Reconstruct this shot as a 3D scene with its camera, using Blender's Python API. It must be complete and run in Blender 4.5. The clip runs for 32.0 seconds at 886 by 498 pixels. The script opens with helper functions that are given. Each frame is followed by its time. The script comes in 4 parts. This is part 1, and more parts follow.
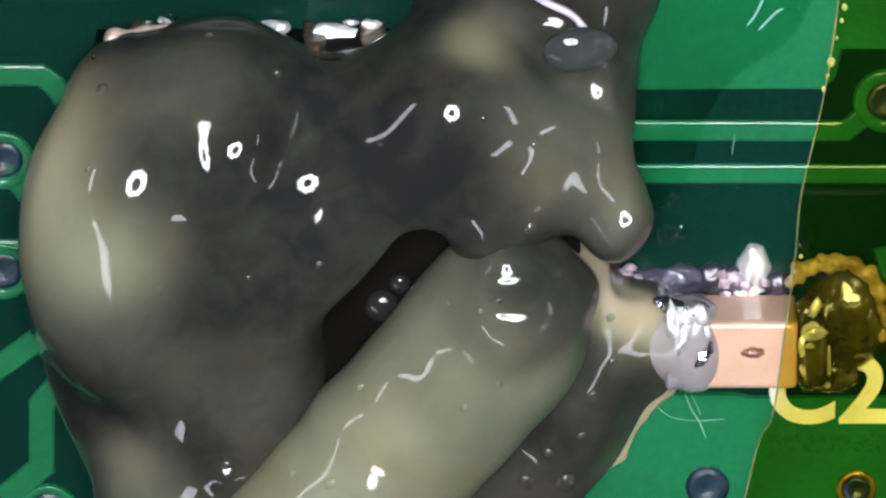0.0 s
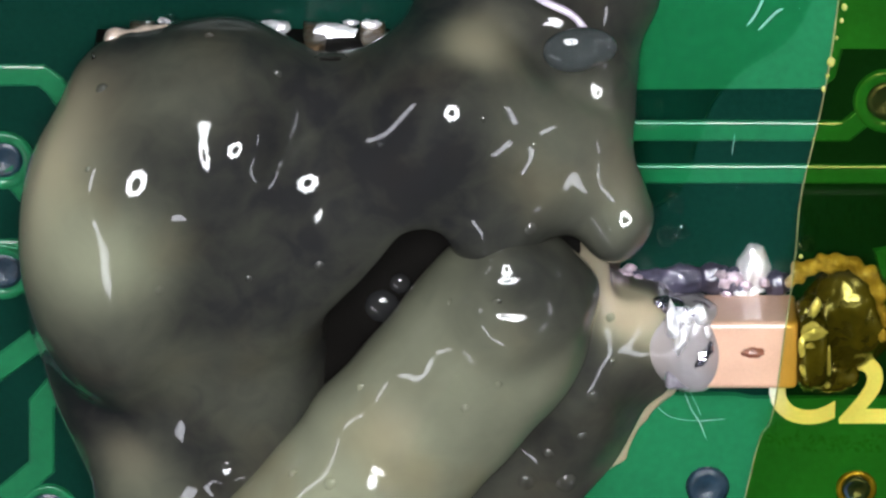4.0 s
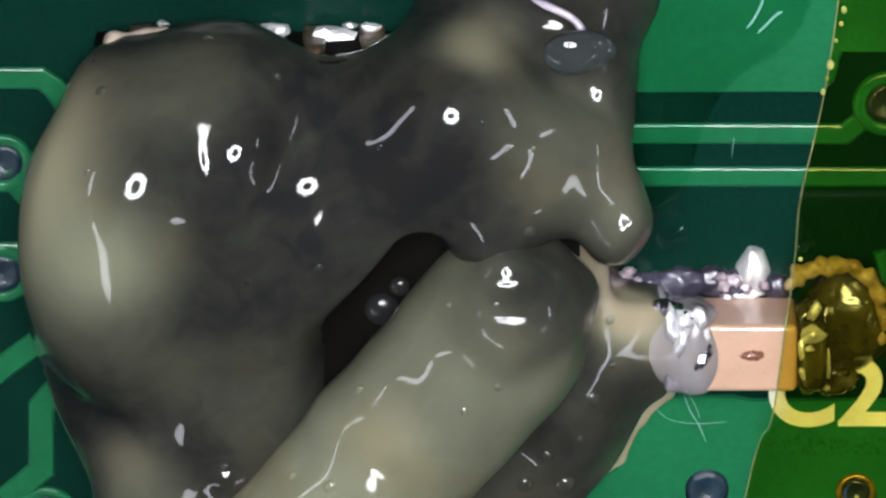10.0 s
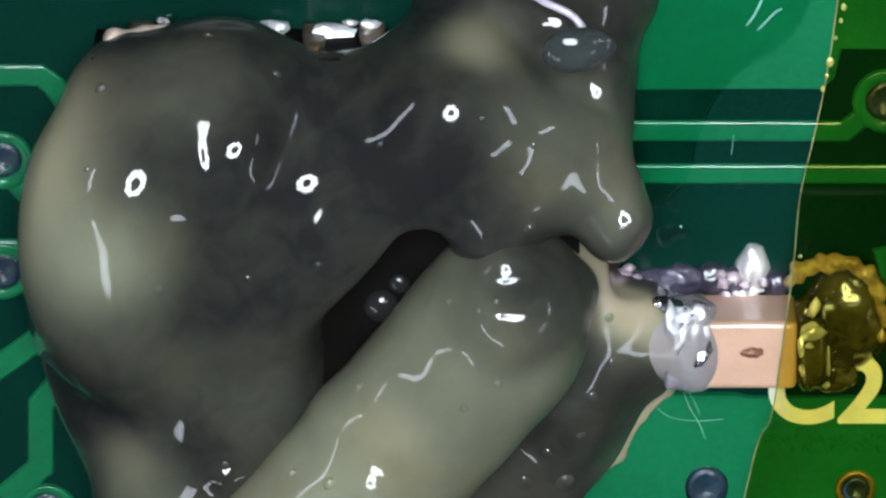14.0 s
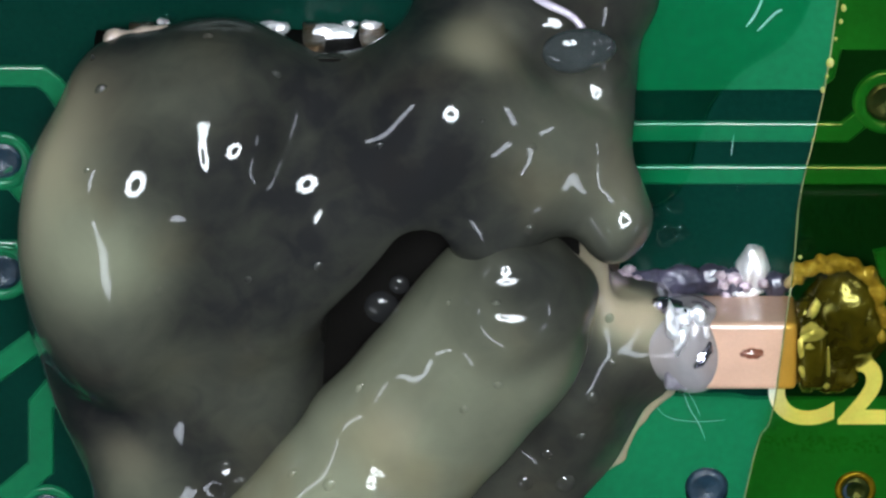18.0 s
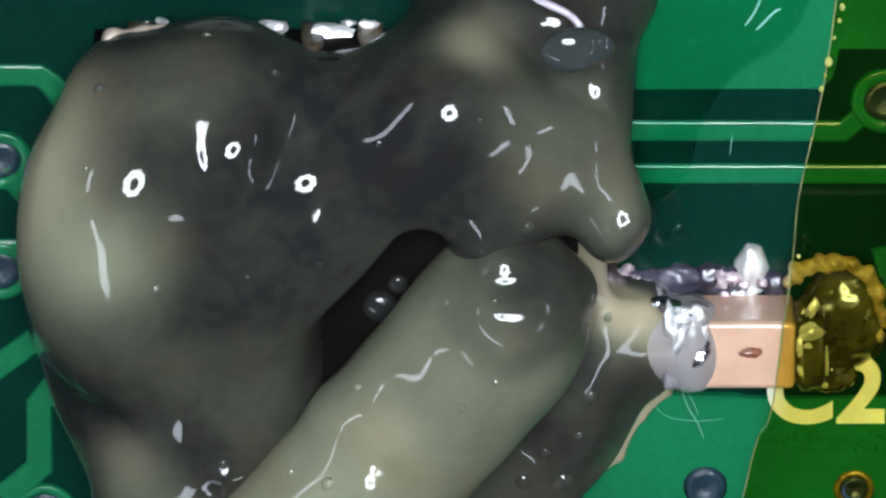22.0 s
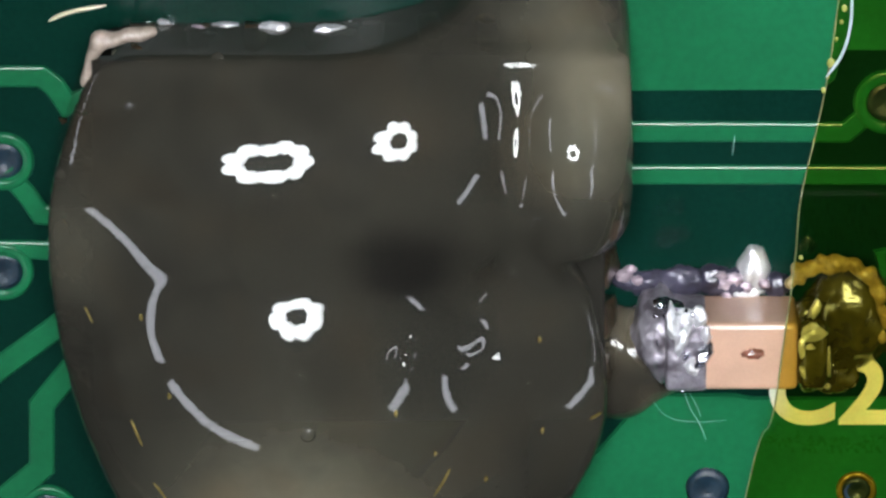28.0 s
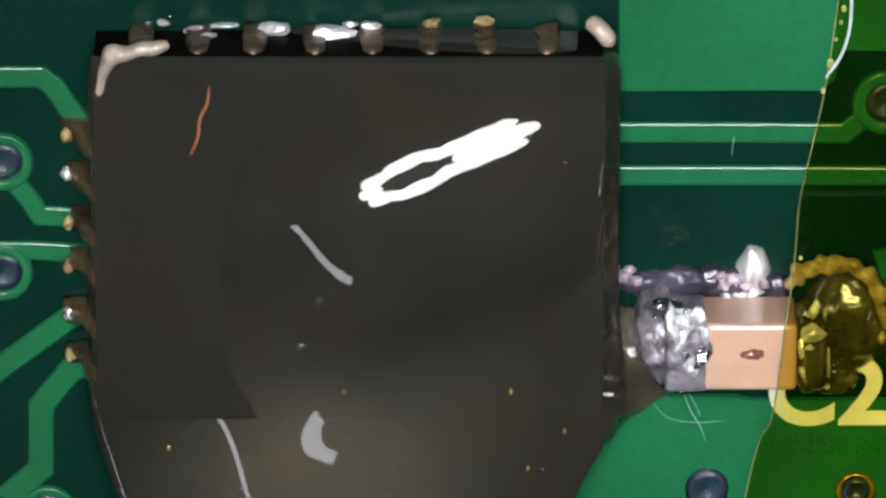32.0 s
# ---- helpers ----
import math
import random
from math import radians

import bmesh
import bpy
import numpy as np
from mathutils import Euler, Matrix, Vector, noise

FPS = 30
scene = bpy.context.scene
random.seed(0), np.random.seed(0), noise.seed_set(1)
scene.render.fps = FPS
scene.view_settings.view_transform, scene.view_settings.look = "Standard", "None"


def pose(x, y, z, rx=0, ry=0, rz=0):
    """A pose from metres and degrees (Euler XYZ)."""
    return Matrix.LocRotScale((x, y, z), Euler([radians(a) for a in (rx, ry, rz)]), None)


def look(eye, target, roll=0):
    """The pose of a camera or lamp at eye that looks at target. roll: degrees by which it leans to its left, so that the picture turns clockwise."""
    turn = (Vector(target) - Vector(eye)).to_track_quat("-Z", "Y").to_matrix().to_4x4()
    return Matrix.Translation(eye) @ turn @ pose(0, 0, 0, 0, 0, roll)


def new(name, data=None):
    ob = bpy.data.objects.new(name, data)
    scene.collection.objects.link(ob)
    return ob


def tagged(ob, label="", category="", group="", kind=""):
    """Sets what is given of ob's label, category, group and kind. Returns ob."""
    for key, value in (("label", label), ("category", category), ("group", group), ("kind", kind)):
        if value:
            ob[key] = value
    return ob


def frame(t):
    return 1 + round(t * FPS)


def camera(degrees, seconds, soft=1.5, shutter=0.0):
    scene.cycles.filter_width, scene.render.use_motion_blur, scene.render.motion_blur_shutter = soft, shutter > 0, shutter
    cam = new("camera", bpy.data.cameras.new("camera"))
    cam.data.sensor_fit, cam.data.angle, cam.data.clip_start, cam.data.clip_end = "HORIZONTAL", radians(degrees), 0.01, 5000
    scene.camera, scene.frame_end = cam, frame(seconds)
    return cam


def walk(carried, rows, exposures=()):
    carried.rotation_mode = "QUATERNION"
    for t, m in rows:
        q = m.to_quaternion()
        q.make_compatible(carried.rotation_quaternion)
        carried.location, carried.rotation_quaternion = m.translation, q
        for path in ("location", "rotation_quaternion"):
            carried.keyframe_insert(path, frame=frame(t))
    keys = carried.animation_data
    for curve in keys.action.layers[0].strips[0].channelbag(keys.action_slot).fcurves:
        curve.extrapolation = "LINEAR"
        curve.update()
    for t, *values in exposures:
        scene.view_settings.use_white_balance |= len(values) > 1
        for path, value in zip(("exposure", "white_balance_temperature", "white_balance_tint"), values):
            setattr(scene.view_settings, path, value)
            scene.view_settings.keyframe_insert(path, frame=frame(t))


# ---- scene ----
# ---- camera ----
# A pocket microscope leaning over a circuit board. Lengths below are in millimetres unless noted.
MM = 0.001
LEAN = 22.0                      # lean of the lens from the vertical, degrees
REACH = 80.0                     # lens to board
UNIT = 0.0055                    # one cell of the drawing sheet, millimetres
SN, CS = math.sin(radians(LEAN)), math.cos(radians(LEAN))
EYE = Vector((0, REACH * SN, REACH * CS))


def plan(u, v, z=0.0):
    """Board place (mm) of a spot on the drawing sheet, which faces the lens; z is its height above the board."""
    a, b = (u - 784) * UNIT, (441 - v) * UNIT
    q = Vector((a, b * CS, -b * SN))
    k = (EYE.z - z) / (EYE.z - q.z)
    return EYE + (q - EYE) * k


cam = camera(2 * math.degrees(math.atan(784 * UNIT / REACH)), 32.0, soft=2.6)


def stand(du, dv):
    """The lens's pose, nudged by the shake of its stand (sheet cells)."""
    a, b = -du * UNIT, dv * UNIT
    return pose((EYE.x + a) * MM, (EYE.y + b * CS) * MM, (EYE.z - b * SN) * MM, -LEAN, 0, 0)


EXPOSURES = ((0, 0.30, 6500, 10), (8.4, 0.30, 6500, 10), (9.0, 0.05, 6500, 10), (10, 0.05, 6500, 10), (11.5, 0.05, 6100, 5), (19.5, 0.05, 6100, 5), (19.9, 0.22, 6100, 5),
             (20.6, 0.20, 6100, 5), (21.2, 0.12, 6100, 5), (22.5, 0.12, 6100, 5), (23.0, 0.06, 6450, 9), (23.5, 0.0, 6020, 1), (24.2, 0.0, 6020, 1), (25, 0.0, 6350, 6),
             (29, -0.03, 6450, 8), (31, 0.0, 6600, 9), (32, -0.03, 6650, 10))
walk(cam, [(t, stand(a, b)) for t, a, b in (
    (0, 0, 0), (1, 0, 0), (3, 0, 0), (6, 0, 0), (8, 0, 0), (8.5, -1, -0.5), (9, -1.5, 0), (9.5, -3, -7), (10, -1, 5),
    (10.5, -1, -3), (11, -1.5, -1), (11.5, -1, 3.5), (12, -1.5, -1), (12.5, -2, 0), (13, -1.5, 2), (14, -1.5, 0),
    (17, -2, 0), (18, -1.5, 1.5), (19, -1.5, 0), (19.5, -5, 0), (20, -1.5, 1), (21, -1.5, 0), (21.5, -1, 4), (22, -4, 0),
    (23, -3, 2), (24, -3, 2), (25, 0, 2), (28, 0, 2), (29, 0, 2), (30, 0, 3), (31, 0, 4), (32, -1, 3))], exposures=EXPOSURES)

# ---- light: the microscope's ring of eight diodes, and a dim grey room ----
world = bpy.data.worlds.new("room")
scene.world = world
world.use_nodes = True
world.node_tree.nodes["Background"].inputs[0].default_value = (0.80, 0.88, 1.0, 1)
world.node_tree.nodes["Background"].inputs[1].default_value = 0.034
RING = 11.0
for i in range(8):
    a = radians(22.5 + 45 * i)
    lamp = bpy.data.lights.new("ring_diode", "AREA")
    lamp.shape, lamp.size, lamp.energy = "DISK", 10.2 * MM, 0.00031
    lamp.color, lamp.spread = (0.93, 0.97, 1.0), radians(30)
    c = EYE * ((REACH - 3) / REACH) + Vector((RING * math.cos(a), RING * math.sin(a) * CS, -RING * math.sin(a) * SN))
    new("ring_diode", lamp).matrix_basis = look(c * MM, (1.5 * MM, 1.4 * MM, 0))
# a second, wider ring of unseen lamps added for side streaks; stray-streak ones left out
for i in range(16):
    a = radians(11.25 + 22.5 * i + (7 if i in (9, 10) else 0))
    if i in (1, 2, 3, 4, 5, 6, 8, 11, 12, 13, 15):
        continue
    lamp = bpy.data.lights.new("streak_lamp", "AREA")
    lamp.shape, lamp.size, lamp.size_y, lamp.energy = "RECTANGLE", 4.6 * MM, 24.4 * MM, 0.0036
    lamp.color = (0.88, 0.90, 1.0)
    c = EYE * (40 / REACH) + Vector((62 * math.cos(a), 62 * math.sin(a) * CS, -62 * math.sin(a) * SN))
    aim = (-c).normalized()
    side = Vector((-math.sin(a), math.cos(a) * CS, -math.cos(a) * SN)).normalized()
    turn = Matrix((side.cross(-aim), side, -aim)).transposed().to_4x4()
    new("streak_lamp", lamp).matrix_basis = Matrix.Translation(c * MM) @ turn


# ---- materials ----
def material(name, base, rough=0.4, metal=0.0, vary=0.25, grain=3.0, fine=25.0, bump=0.004, coat=0.0, second=None, blot=0.0):
    """Two scales of variation over the base colour, with fine relief. grain and fine: features per millimetre; bump in mm."""
    m = bpy.data.materials.new(name)
    m.use_nodes = True
    n, l = m.node_tree.nodes, m.node_tree.links
    b = n["Principled BSDF"]
    co = n.new("ShaderNodeTexCoord")
    big, small = n.new("ShaderNodeTexNoise"), n.new("ShaderNodeTexNoise")
    for tex, s, d in ((big, grain, 3), (small, fine, 4)):
        tex.inputs["Scale"].default_value, tex.inputs["Detail"].default_value = s / MM, d
        l.new(co.outputs["Object"], tex.inputs["Vector"])
    ramp = n.new("ShaderNodeValToRGB")
    dark = [c * (1 - vary) for c in base] if second is None else second
    lite = [min(1, c * (1 + vary)) for c in base]
    ramp.color_ramp.elements[0].color, ramp.color_ramp.elements[1].color = (*dark, 1), (*lite, 1)
    ramp.color_ramp.elements[0].position, ramp.color_ramp.elements[1].position = 0.3 + blot, 0.7
    mix = n.new("ShaderNodeMath")
    mix.operation = "MULTIPLY_ADD"
    mix.inputs[1].default_value = 0.35
    l.new(small.outputs["Fac"], mix.inputs[0])
    half = n.new("ShaderNodeMath")
    half.operation = "MULTIPLY"
    half.inputs[1].default_value = 0.65
    l.new(big.outputs["Fac"], half.inputs[0])
    l.new(half.outputs[0], mix.inputs[2])
    l.new(mix.outputs[0], ramp.inputs[0])
    l.new(ramp.outputs[0], b.inputs["Base Color"])
    b.inputs["Roughness"].default_value, b.inputs["Metallic"].default_value = rough, metal
    b.inputs["Coat Weight"].default_value, b.inputs["Coat Roughness"].default_value = coat, 0.06
    if bump:
        bn = n.new("ShaderNodeBump")
        bn.inputs["Distance"].default_value, bn.inputs["Strength"].default_value = bump * MM, 1.0
        l.new(small.outputs["Fac"], bn.inputs["Height"])
        l.new(bn.outputs[0], b.inputs["Normal"])
    return m


def gel_material(name, clear, milky, open_low, open_high, rough=0.35, mottled=0.35):
    """Glossy jelly: clear where its 'milk' is low, cloudy where it is high."""
    m = bpy.data.materials.new(name)
    m.use_nodes = True
    n, l = m.node_tree.nodes, m.node_tree.links
    b = n["Principled BSDF"]
    co, at, tex = n.new("ShaderNodeTexCoord"), n.new("ShaderNodeAttribute"), n.new("ShaderNodeTexNoise")
    at.attribute_name = "milk"
    tex.inputs["Scale"].default_value, tex.inputs["Detail"].default_value = 1.1 / MM, 4.0
    tex.inputs["Distortion"].default_value = 0.6
    l.new(co.outputs["Object"], tex.inputs["Vector"])
    add = n.new("ShaderNodeMath")
    add.operation, add.use_clamp = "MULTIPLY_ADD", True
    add.inputs[1].default_value = mottled
    wisp, blend = n.new("ShaderNodeTexNoise"), n.new("ShaderNodeMix")
    wisp.inputs["Scale"].default_value, wisp.inputs["Detail"].default_value, wisp.inputs["Distortion"].default_value = 3.2 / MM, 5.0, 1.2
    l.new(co.outputs["Object"], wisp.inputs["Vector"])
    blend.inputs[0].default_value = 0.36
    l.new(tex.outputs["Fac"], blend.inputs[2])
    l.new(wisp.outputs["Fac"], blend.inputs[3])
    l.new(blend.outputs[0], add.inputs[0])
    sub = n.new("ShaderNodeMath")
    sub.operation = "SUBTRACT"
    sub.inputs[1].default_value = mottled / 2
    l.new(at.outputs["Fac"], sub.inputs[0])
    l.new(sub.outputs[0], add.inputs[2])
    col = n.new("ShaderNodeMix")
    col.data_type = "RGBA"
    l.new(add.outputs[0], col.inputs[0])
    col.inputs[6].default_value, col.inputs[7].default_value = (*clear, 1), (*milky, 1)
    hue, warm = n.new("ShaderNodeTexNoise"), n.new("ShaderNodeMix")
    hue.inputs["Scale"].default_value, hue.inputs["Detail"].default_value = 0.9 / MM, 2
    l.new(co.outputs["Object"], hue.inputs["Vector"])
    warm.data_type, warm.blend_type = "RGBA", "MULTIPLY"
    edge = n.new("ShaderNodeMapRange")
    edge.inputs["From Min"].default_value, edge.inputs["From Max"].default_value = 0.5, 0.72
    l.new(hue.outputs["Fac"], edge.inputs[0])
    l.new(edge.outputs[0], warm.inputs[0])
    l.new(col.outputs[2], warm.inputs[6])
    warm.inputs[7].default_value = (1.08, 0.98, 0.90, 1)
    tan, beige = n.new("ShaderNodeAttribute"), n.new("ShaderNodeMix")
    tan.attribute_name = "tan"
    beige.data_type = "RGBA"
    l.new(tan.outputs["Fac"], beige.inputs[0])
    l.new(warm.outputs[2], beige.inputs[6])
    beige.inputs[7].default_value = (0.50, 0.42, 0.285, 1)
    l.new(beige.outputs[2], b.inputs["Base Color"])
    tr = n.new("ShaderNodeMapRange")
    tr.inputs["To Min"].default_value, tr.inputs["To Max"].default_value = open_low, open_high
    l.new(add.outputs[0], tr.inputs[0])
    l.new(tr.outputs[0], b.inputs["Transmission Weight"])
    b.inputs["Roughness"].default_value, b.inputs["IOR"].default_value = rough, 1.08
    b.inputs["Specular IOR Level"].default_value = 0.05
    b.inputs["Coat Weight"].default_value, b.inputs["Coat Roughness"].default_value, b.inputs["Coat IOR"].default_value = 1.0, 0.02, 1.41
    return m


def clear_material(name, tint, gloss=0.08, rough=0.03):
    """A thin clear sheet: lets light through with its tint, and shines a little."""
    m = bpy.data.materials.new(name)
    m.use_nodes = True
    n, l = m.node_tree.nodes, m.node_tree.links
    n.remove(n["Principled BSDF"])
    t, g, mx = n.new("ShaderNodeBsdfTransparent"), n.new("ShaderNodeBsdfGlossy"), n.new("ShaderNodeMixShader")
    co, tex, ramp, bn = n.new("ShaderNodeTexCoord"), n.new("ShaderNodeTexNoise"), n.new("ShaderNodeMix"), n.new("ShaderNodeBump")
    tex.inputs["Scale"].default_value = 1.5 / MM
    l.new(co.outputs["Object"], tex.inputs["Vector"])
    ramp.data_type = "RGBA"
    ramp.inputs[6].default_value = (*[c * 0.85 for c in tint], 1)
    ramp.inputs[7].default_value = (*[min(1, c * 1.1) for c in tint], 1)
    l.new(tex.outputs["Fac"], ramp.inputs[0])
    l.new(ramp.outputs[2], t.inputs["Color"])
    bn.inputs["Distance"].default_value = 0.010 * MM
    tiny = n.new("ShaderNodeTexNoise")
    tiny.inputs["Scale"].default_value, tiny.inputs["Detail"].default_value = 6 / MM, 3
    l.new(co.outputs["Object"], tiny.inputs["Vector"])
    l.new(tiny.outputs["Fac"], bn.inputs["Height"])
    l.new(bn.outputs[0], g.inputs["Normal"])
    g.inputs["Roughness"].default_value = rough
    mx.inputs[0].default_value = gloss
    l.new(t.outputs[0], mx.inputs[1])
    l.new(g.outputs[0], mx.inputs[2])
    l.new(mx.outputs[0], n["Material Output"].inputs["Surface"])
    return m


MASK = material("dark_solder_mask", (0.0030, 0.0235, 0.0165), 0.15, vary=0.3, grain=0.5, fine=18, bump=0.0008)
COPPER = material("solder_mask_over_copper", (0.009, 0.128, 0.050), 0.28, vary=0.22, grain=0.6, fine=14, bump=0.0008)
MASK.node_tree.nodes["Principled BSDF"].inputs["Specular IOR Level"].default_value = 0.07
COPPER.node_tree.nodes["Principled BSDF"].inputs["Specular IOR Level"].default_value = 0.35
INK = material("silkscreen_ink", (0.80, 0.80, 0.74), 0.6, vary=0.12, grain=4, fine=30)
SOLDER = material("solder", (0.60, 0.58, 0.66), 0.14, 1.0, vary=0.35, grain=4, fine=9, bump=0.03)
PLATED = material("plated_end", (0.42, 0.39, 0.44), 0.30, 0.45, vary=0.3, grain=4, fine=9, bump=0.04, second=(0.13, 0.11, 0.13), blot=0.08)
BRIGHT = material("bright_solder", (0.88, 0.86, 0.90), 0.42, 0.7, vary=0.15, grain=4, fine=14, bump=0.008)
TIN = material("tinned_lead", (0.105, 0.066, 0.034), 0.30, 0.2, vary=0.5, grain=2.5, fine=14, bump=0.02, coat=0.4, second=(0.035, 0.024, 0.016), blot=0.1)
DULL = material("dull_solder", (0.060, 0.054, 0.085), 0.30, 0.2, vary=0.7, grain=3, fine=9, bump=0.006, coat=0.6)
PLUG = material("via_plug", (0.010, 0.026, 0.042), 0.28, 0.0, vary=0.5, grain=8, fine=30, bump=0.01)
GOLD = material("gilded_ring", (0.32, 0.24, 0.07), 0.35, 0.8, vary=0.5, grain=8, fine=30, bump=0.01)
EPOXY = material("black_epoxy", (0.0042, 0.0036, 0.0031), 0.65, vary=0.3, grain=3, fine=30, bump=0.002)
EPOXY.node_tree.nodes["Principled BSDF"].inputs["Specular IOR Level"].default_value = 0.04
CERAMIC = material("pink_ceramic", (0.60, 0.37, 0.265), 0.35, vary=0.10, grain=3, fine=30, bump=0.0006, coat=1.0)
MARK = material("brown_scar", (0.20, 0.07, 0.04), 0.2, vary=0.5, grain=20, fine=60, coat=0.8)
BURNT = material("burnt_flux", (0.045, 0.042, 0.014), 0.22, vary=0.8, grain=3.2, fine=11, bump=0.010, coat=1.0, second=(0.014, 0.013, 0.004))
PINKISH = material("pinkish_solder", (0.55, 0.44, 0.50), 0.35, 0.4, vary=0.4, grain=6, fine=16, bump=0.02)
CRUST = material("pale_flux_crust", (0.36, 0.27, 0.12), 0.45, vary=0.4, grain=6, fine=16, bump=0.02, coat=0.4, second=(0.14, 0.09, 0.03))
FIBRE_GLINT = material("white_fibre_glint", (0.55, 0.68, 0.70), 0.4, vary=0.1)
FAINT = material("pale_fibre", (0.28, 0.46, 0.40), 0.5, vary=0.2)
RUST = material("orange_fibre", (0.34, 0.13, 0.06), 0.4, vary=0.3)
BENCH = material("grey_bench", (0.16, 0.16, 0.17), 0.7, vary=0.2, grain=0.02, fine=0.5)
WAX = material("whitish_flux_rim", (0.36, 0.285, 0.235), 0.35, vary=0.35, grain=5, fine=20, coat=0.8)
GEL = gel_material("flux_gel", (0.0300, 0.0295, 0.0308), (0.385, 0.39, 0.262), 0.5, 0.2, 0.3, 0.50)
MELT = gel_material("melted_flux", (0.028, 0.0255, 0.022), (0.25, 0.232, 0.165), 0.5, 0.2, 0.2, 0.32)
FILM = gel_material("thin_flux_film", (0.030, 0.027, 0.0235), (0.14, 0.13, 0.10), 0.6, 0.3, 0.2, 0.34)
LILAC = gel_material("lilac_flux", (0.10, 0.095, 0.10), (0.50, 0.46, 0.47), 0.6, 0.35, 0.25, 0.5)
CREEP = material("pale_flux_edge", (0.62, 0.58, 0.40), 0.3, vary=0.2, grain=5, fine=20, coat=1.0)
LILAC_GLINT = material("lilac_glint", (0.42, 0.36, 0.44), 0.25, vary=0.2, grain=5, fine=20, coat=1.0)
AMBER = material("amber_bubble", (0.40, 0.40, 0.10), 0.12, vary=0.3, coat=1.0)
RIM = material("tape_rim", (0.22, 0.24, 0.10), 0.3, vary=0.5, grain=4, fine=10)
CLEAR = clear_material("clear_flux", (0.70, 0.97, 0.86), 0.04)
DROPLET = gel_material("dried_flux", (0.085, 0.10, 0.10), (0.19, 0.205, 0.20), 0.75, 0.5, 0.15, 0.5)
SPATTER = clear_material("dried_spatter", (0.92, 0.94, 0.99), 0.06)
TAPE = clear_material("amber_tape", (0.84, 0.79, 0.41), 0.0004, 0.22)


# ---- building helpers ----
def part(name, bm, mat, parent, label="", smooth=True):
    """Links a bmesh (in mm) as one mesh object under a thing or a part."""
    bmesh.ops.scale(bm, vec=(MM, MM, MM), verts=bm.verts)
    bmesh.ops.recalc_face_normals(bm, faces=bm.faces)
    me = bpy.data.meshes.new(name)
    bm.to_mesh(me)
    bm.free()
    return placed(name, me, mat, parent, label, smooth)


def placed(name, me, mat, parent, label="", smooth=True):
    if not me.materials:
        me.materials.append(mat)
    if smooth:
        me.shade_smooth()
    ob = new(name, me)
    ob.parent = parent
    return tagged(ob, label)


def thing(name, label, category, group="", kind=""):
    return tagged(new(name), label, category, group, kind)


def block(lo, hi, bevel=0.05, segments=3):
    bm = bmesh.new()
    bmesh.ops.create_cube(bm, size=1)
    for v in bm.verts:
        for k in range(3):
            v.co[k] = lo[k] if v.co[k] < 0 else hi[k]
    if bevel:
        bmesh.ops.bevel(bm, geom=bm.edges[:], offset=bevel, segments=segments, profile=0.6, affect="EDGES")
    return bm


def lump(c, r, seed=0, rough=0.12, freq=2.0, sub=4, flat=True):
    """An uneven rounded mound; flat: cut level at the height of c."""
    bm = bmesh.new()
    bmesh.ops.create_icosphere(bm, subdivisions=sub, radius=1)
    off = Vector((seed * 7.3, seed * 3.1, seed * 1.7))
    for v in bm.verts:
        d = 1 + rough * (noise.noise(v.co * freq + off) + 0.5 * noise.noise(v.co * freq * 2.7 + off))
        p = v.co * d
        if flat and p.z < 0:
            p.z *= 0.05
        v.co = Vector(c) + Vector((p.x * r[0], p.y * r[1], p.z * r[2]))
    return bm


def ribbon(points, width, z0=0.0, high=0.035, close=0.012):
    """A raised flat strip with sloping sides along a polyline (mm)."""
    pts = [Vector((p[0], p[1])) for p in points]
    bm, rows = bmesh.new(), []
    for i, p in enumerate(pts):
        a = (p - pts[i - 1]).normalized() if i else (pts[1] - p).normalized()
        b = (pts[i + 1] - p).normalized() if i + 1 < len(pts) else a
        t = (a + b).normalized()
        n = Vector((-t.y, t.x)) / max(0.5, t.dot(a))
        row = []
        for s, z in ((-0.5, 0), (-0.5 + close / width, high * 0.78), (-0.5 + 2.5 * close / width, high), (0.5 - 2.5 * close / width, high), (0.5 - close / width, high * 0.78), (0.5, 0)):
            q = p + n * (s * width)
            row.append(bm.verts.new((q.x, q.y, z0 + z)))
        rows.append(row)
    for r, s in zip(rows, rows[1:]):
        for k in range(5):
            bm.faces.new((r[k], r[k + 1], s[k + 1], s[k]))
    bm.faces.new(rows[0])
    bm.faces.new(rows[-1][::-1])
    return bm


def plate(points, z0, high, inset=0.02):
    """A raised flat polygon with sloping sides (mm)."""
    bm = bmesh.new()
    c = Vector((sum(p[0] for p in points), sum(p[1] for p in points))) / len(points)
    low = [bm.verts.new((p[0], p[1], z0)) for p in points]
    top = []
    for p in points:
        d = (c - Vector((p[0], p[1]))).normalized() * inset
        top.append(bm.verts.new((p[0] + d.x, p[1] + d.y, z0 + high)))
    bm.faces.new(top)
    for i in range(len(points)):
        j = (i + 1) % len(points)
        bm.faces.new((low[i], low[j], top[j], top[i]))
    return bm


def lathe(c, profile, n=40):
    """A turned shape round the vertical through c; profile: radius, height."""
    bm, rings = bmesh.new(), []
    for r, z in profile:
        rings.append([bm.verts.new((c[0] + r * math.cos(2 * math.pi * k / n), c[1] + r * math.sin(2 * math.pi * k / n), z)) for k in range(n)])
    for a, b in zip(rings, rings[1:]):
        for k in range(n):
            bm.faces.new((a[k], a[(k + 1) % n], b[(k + 1) % n], b[k]))
    return bm


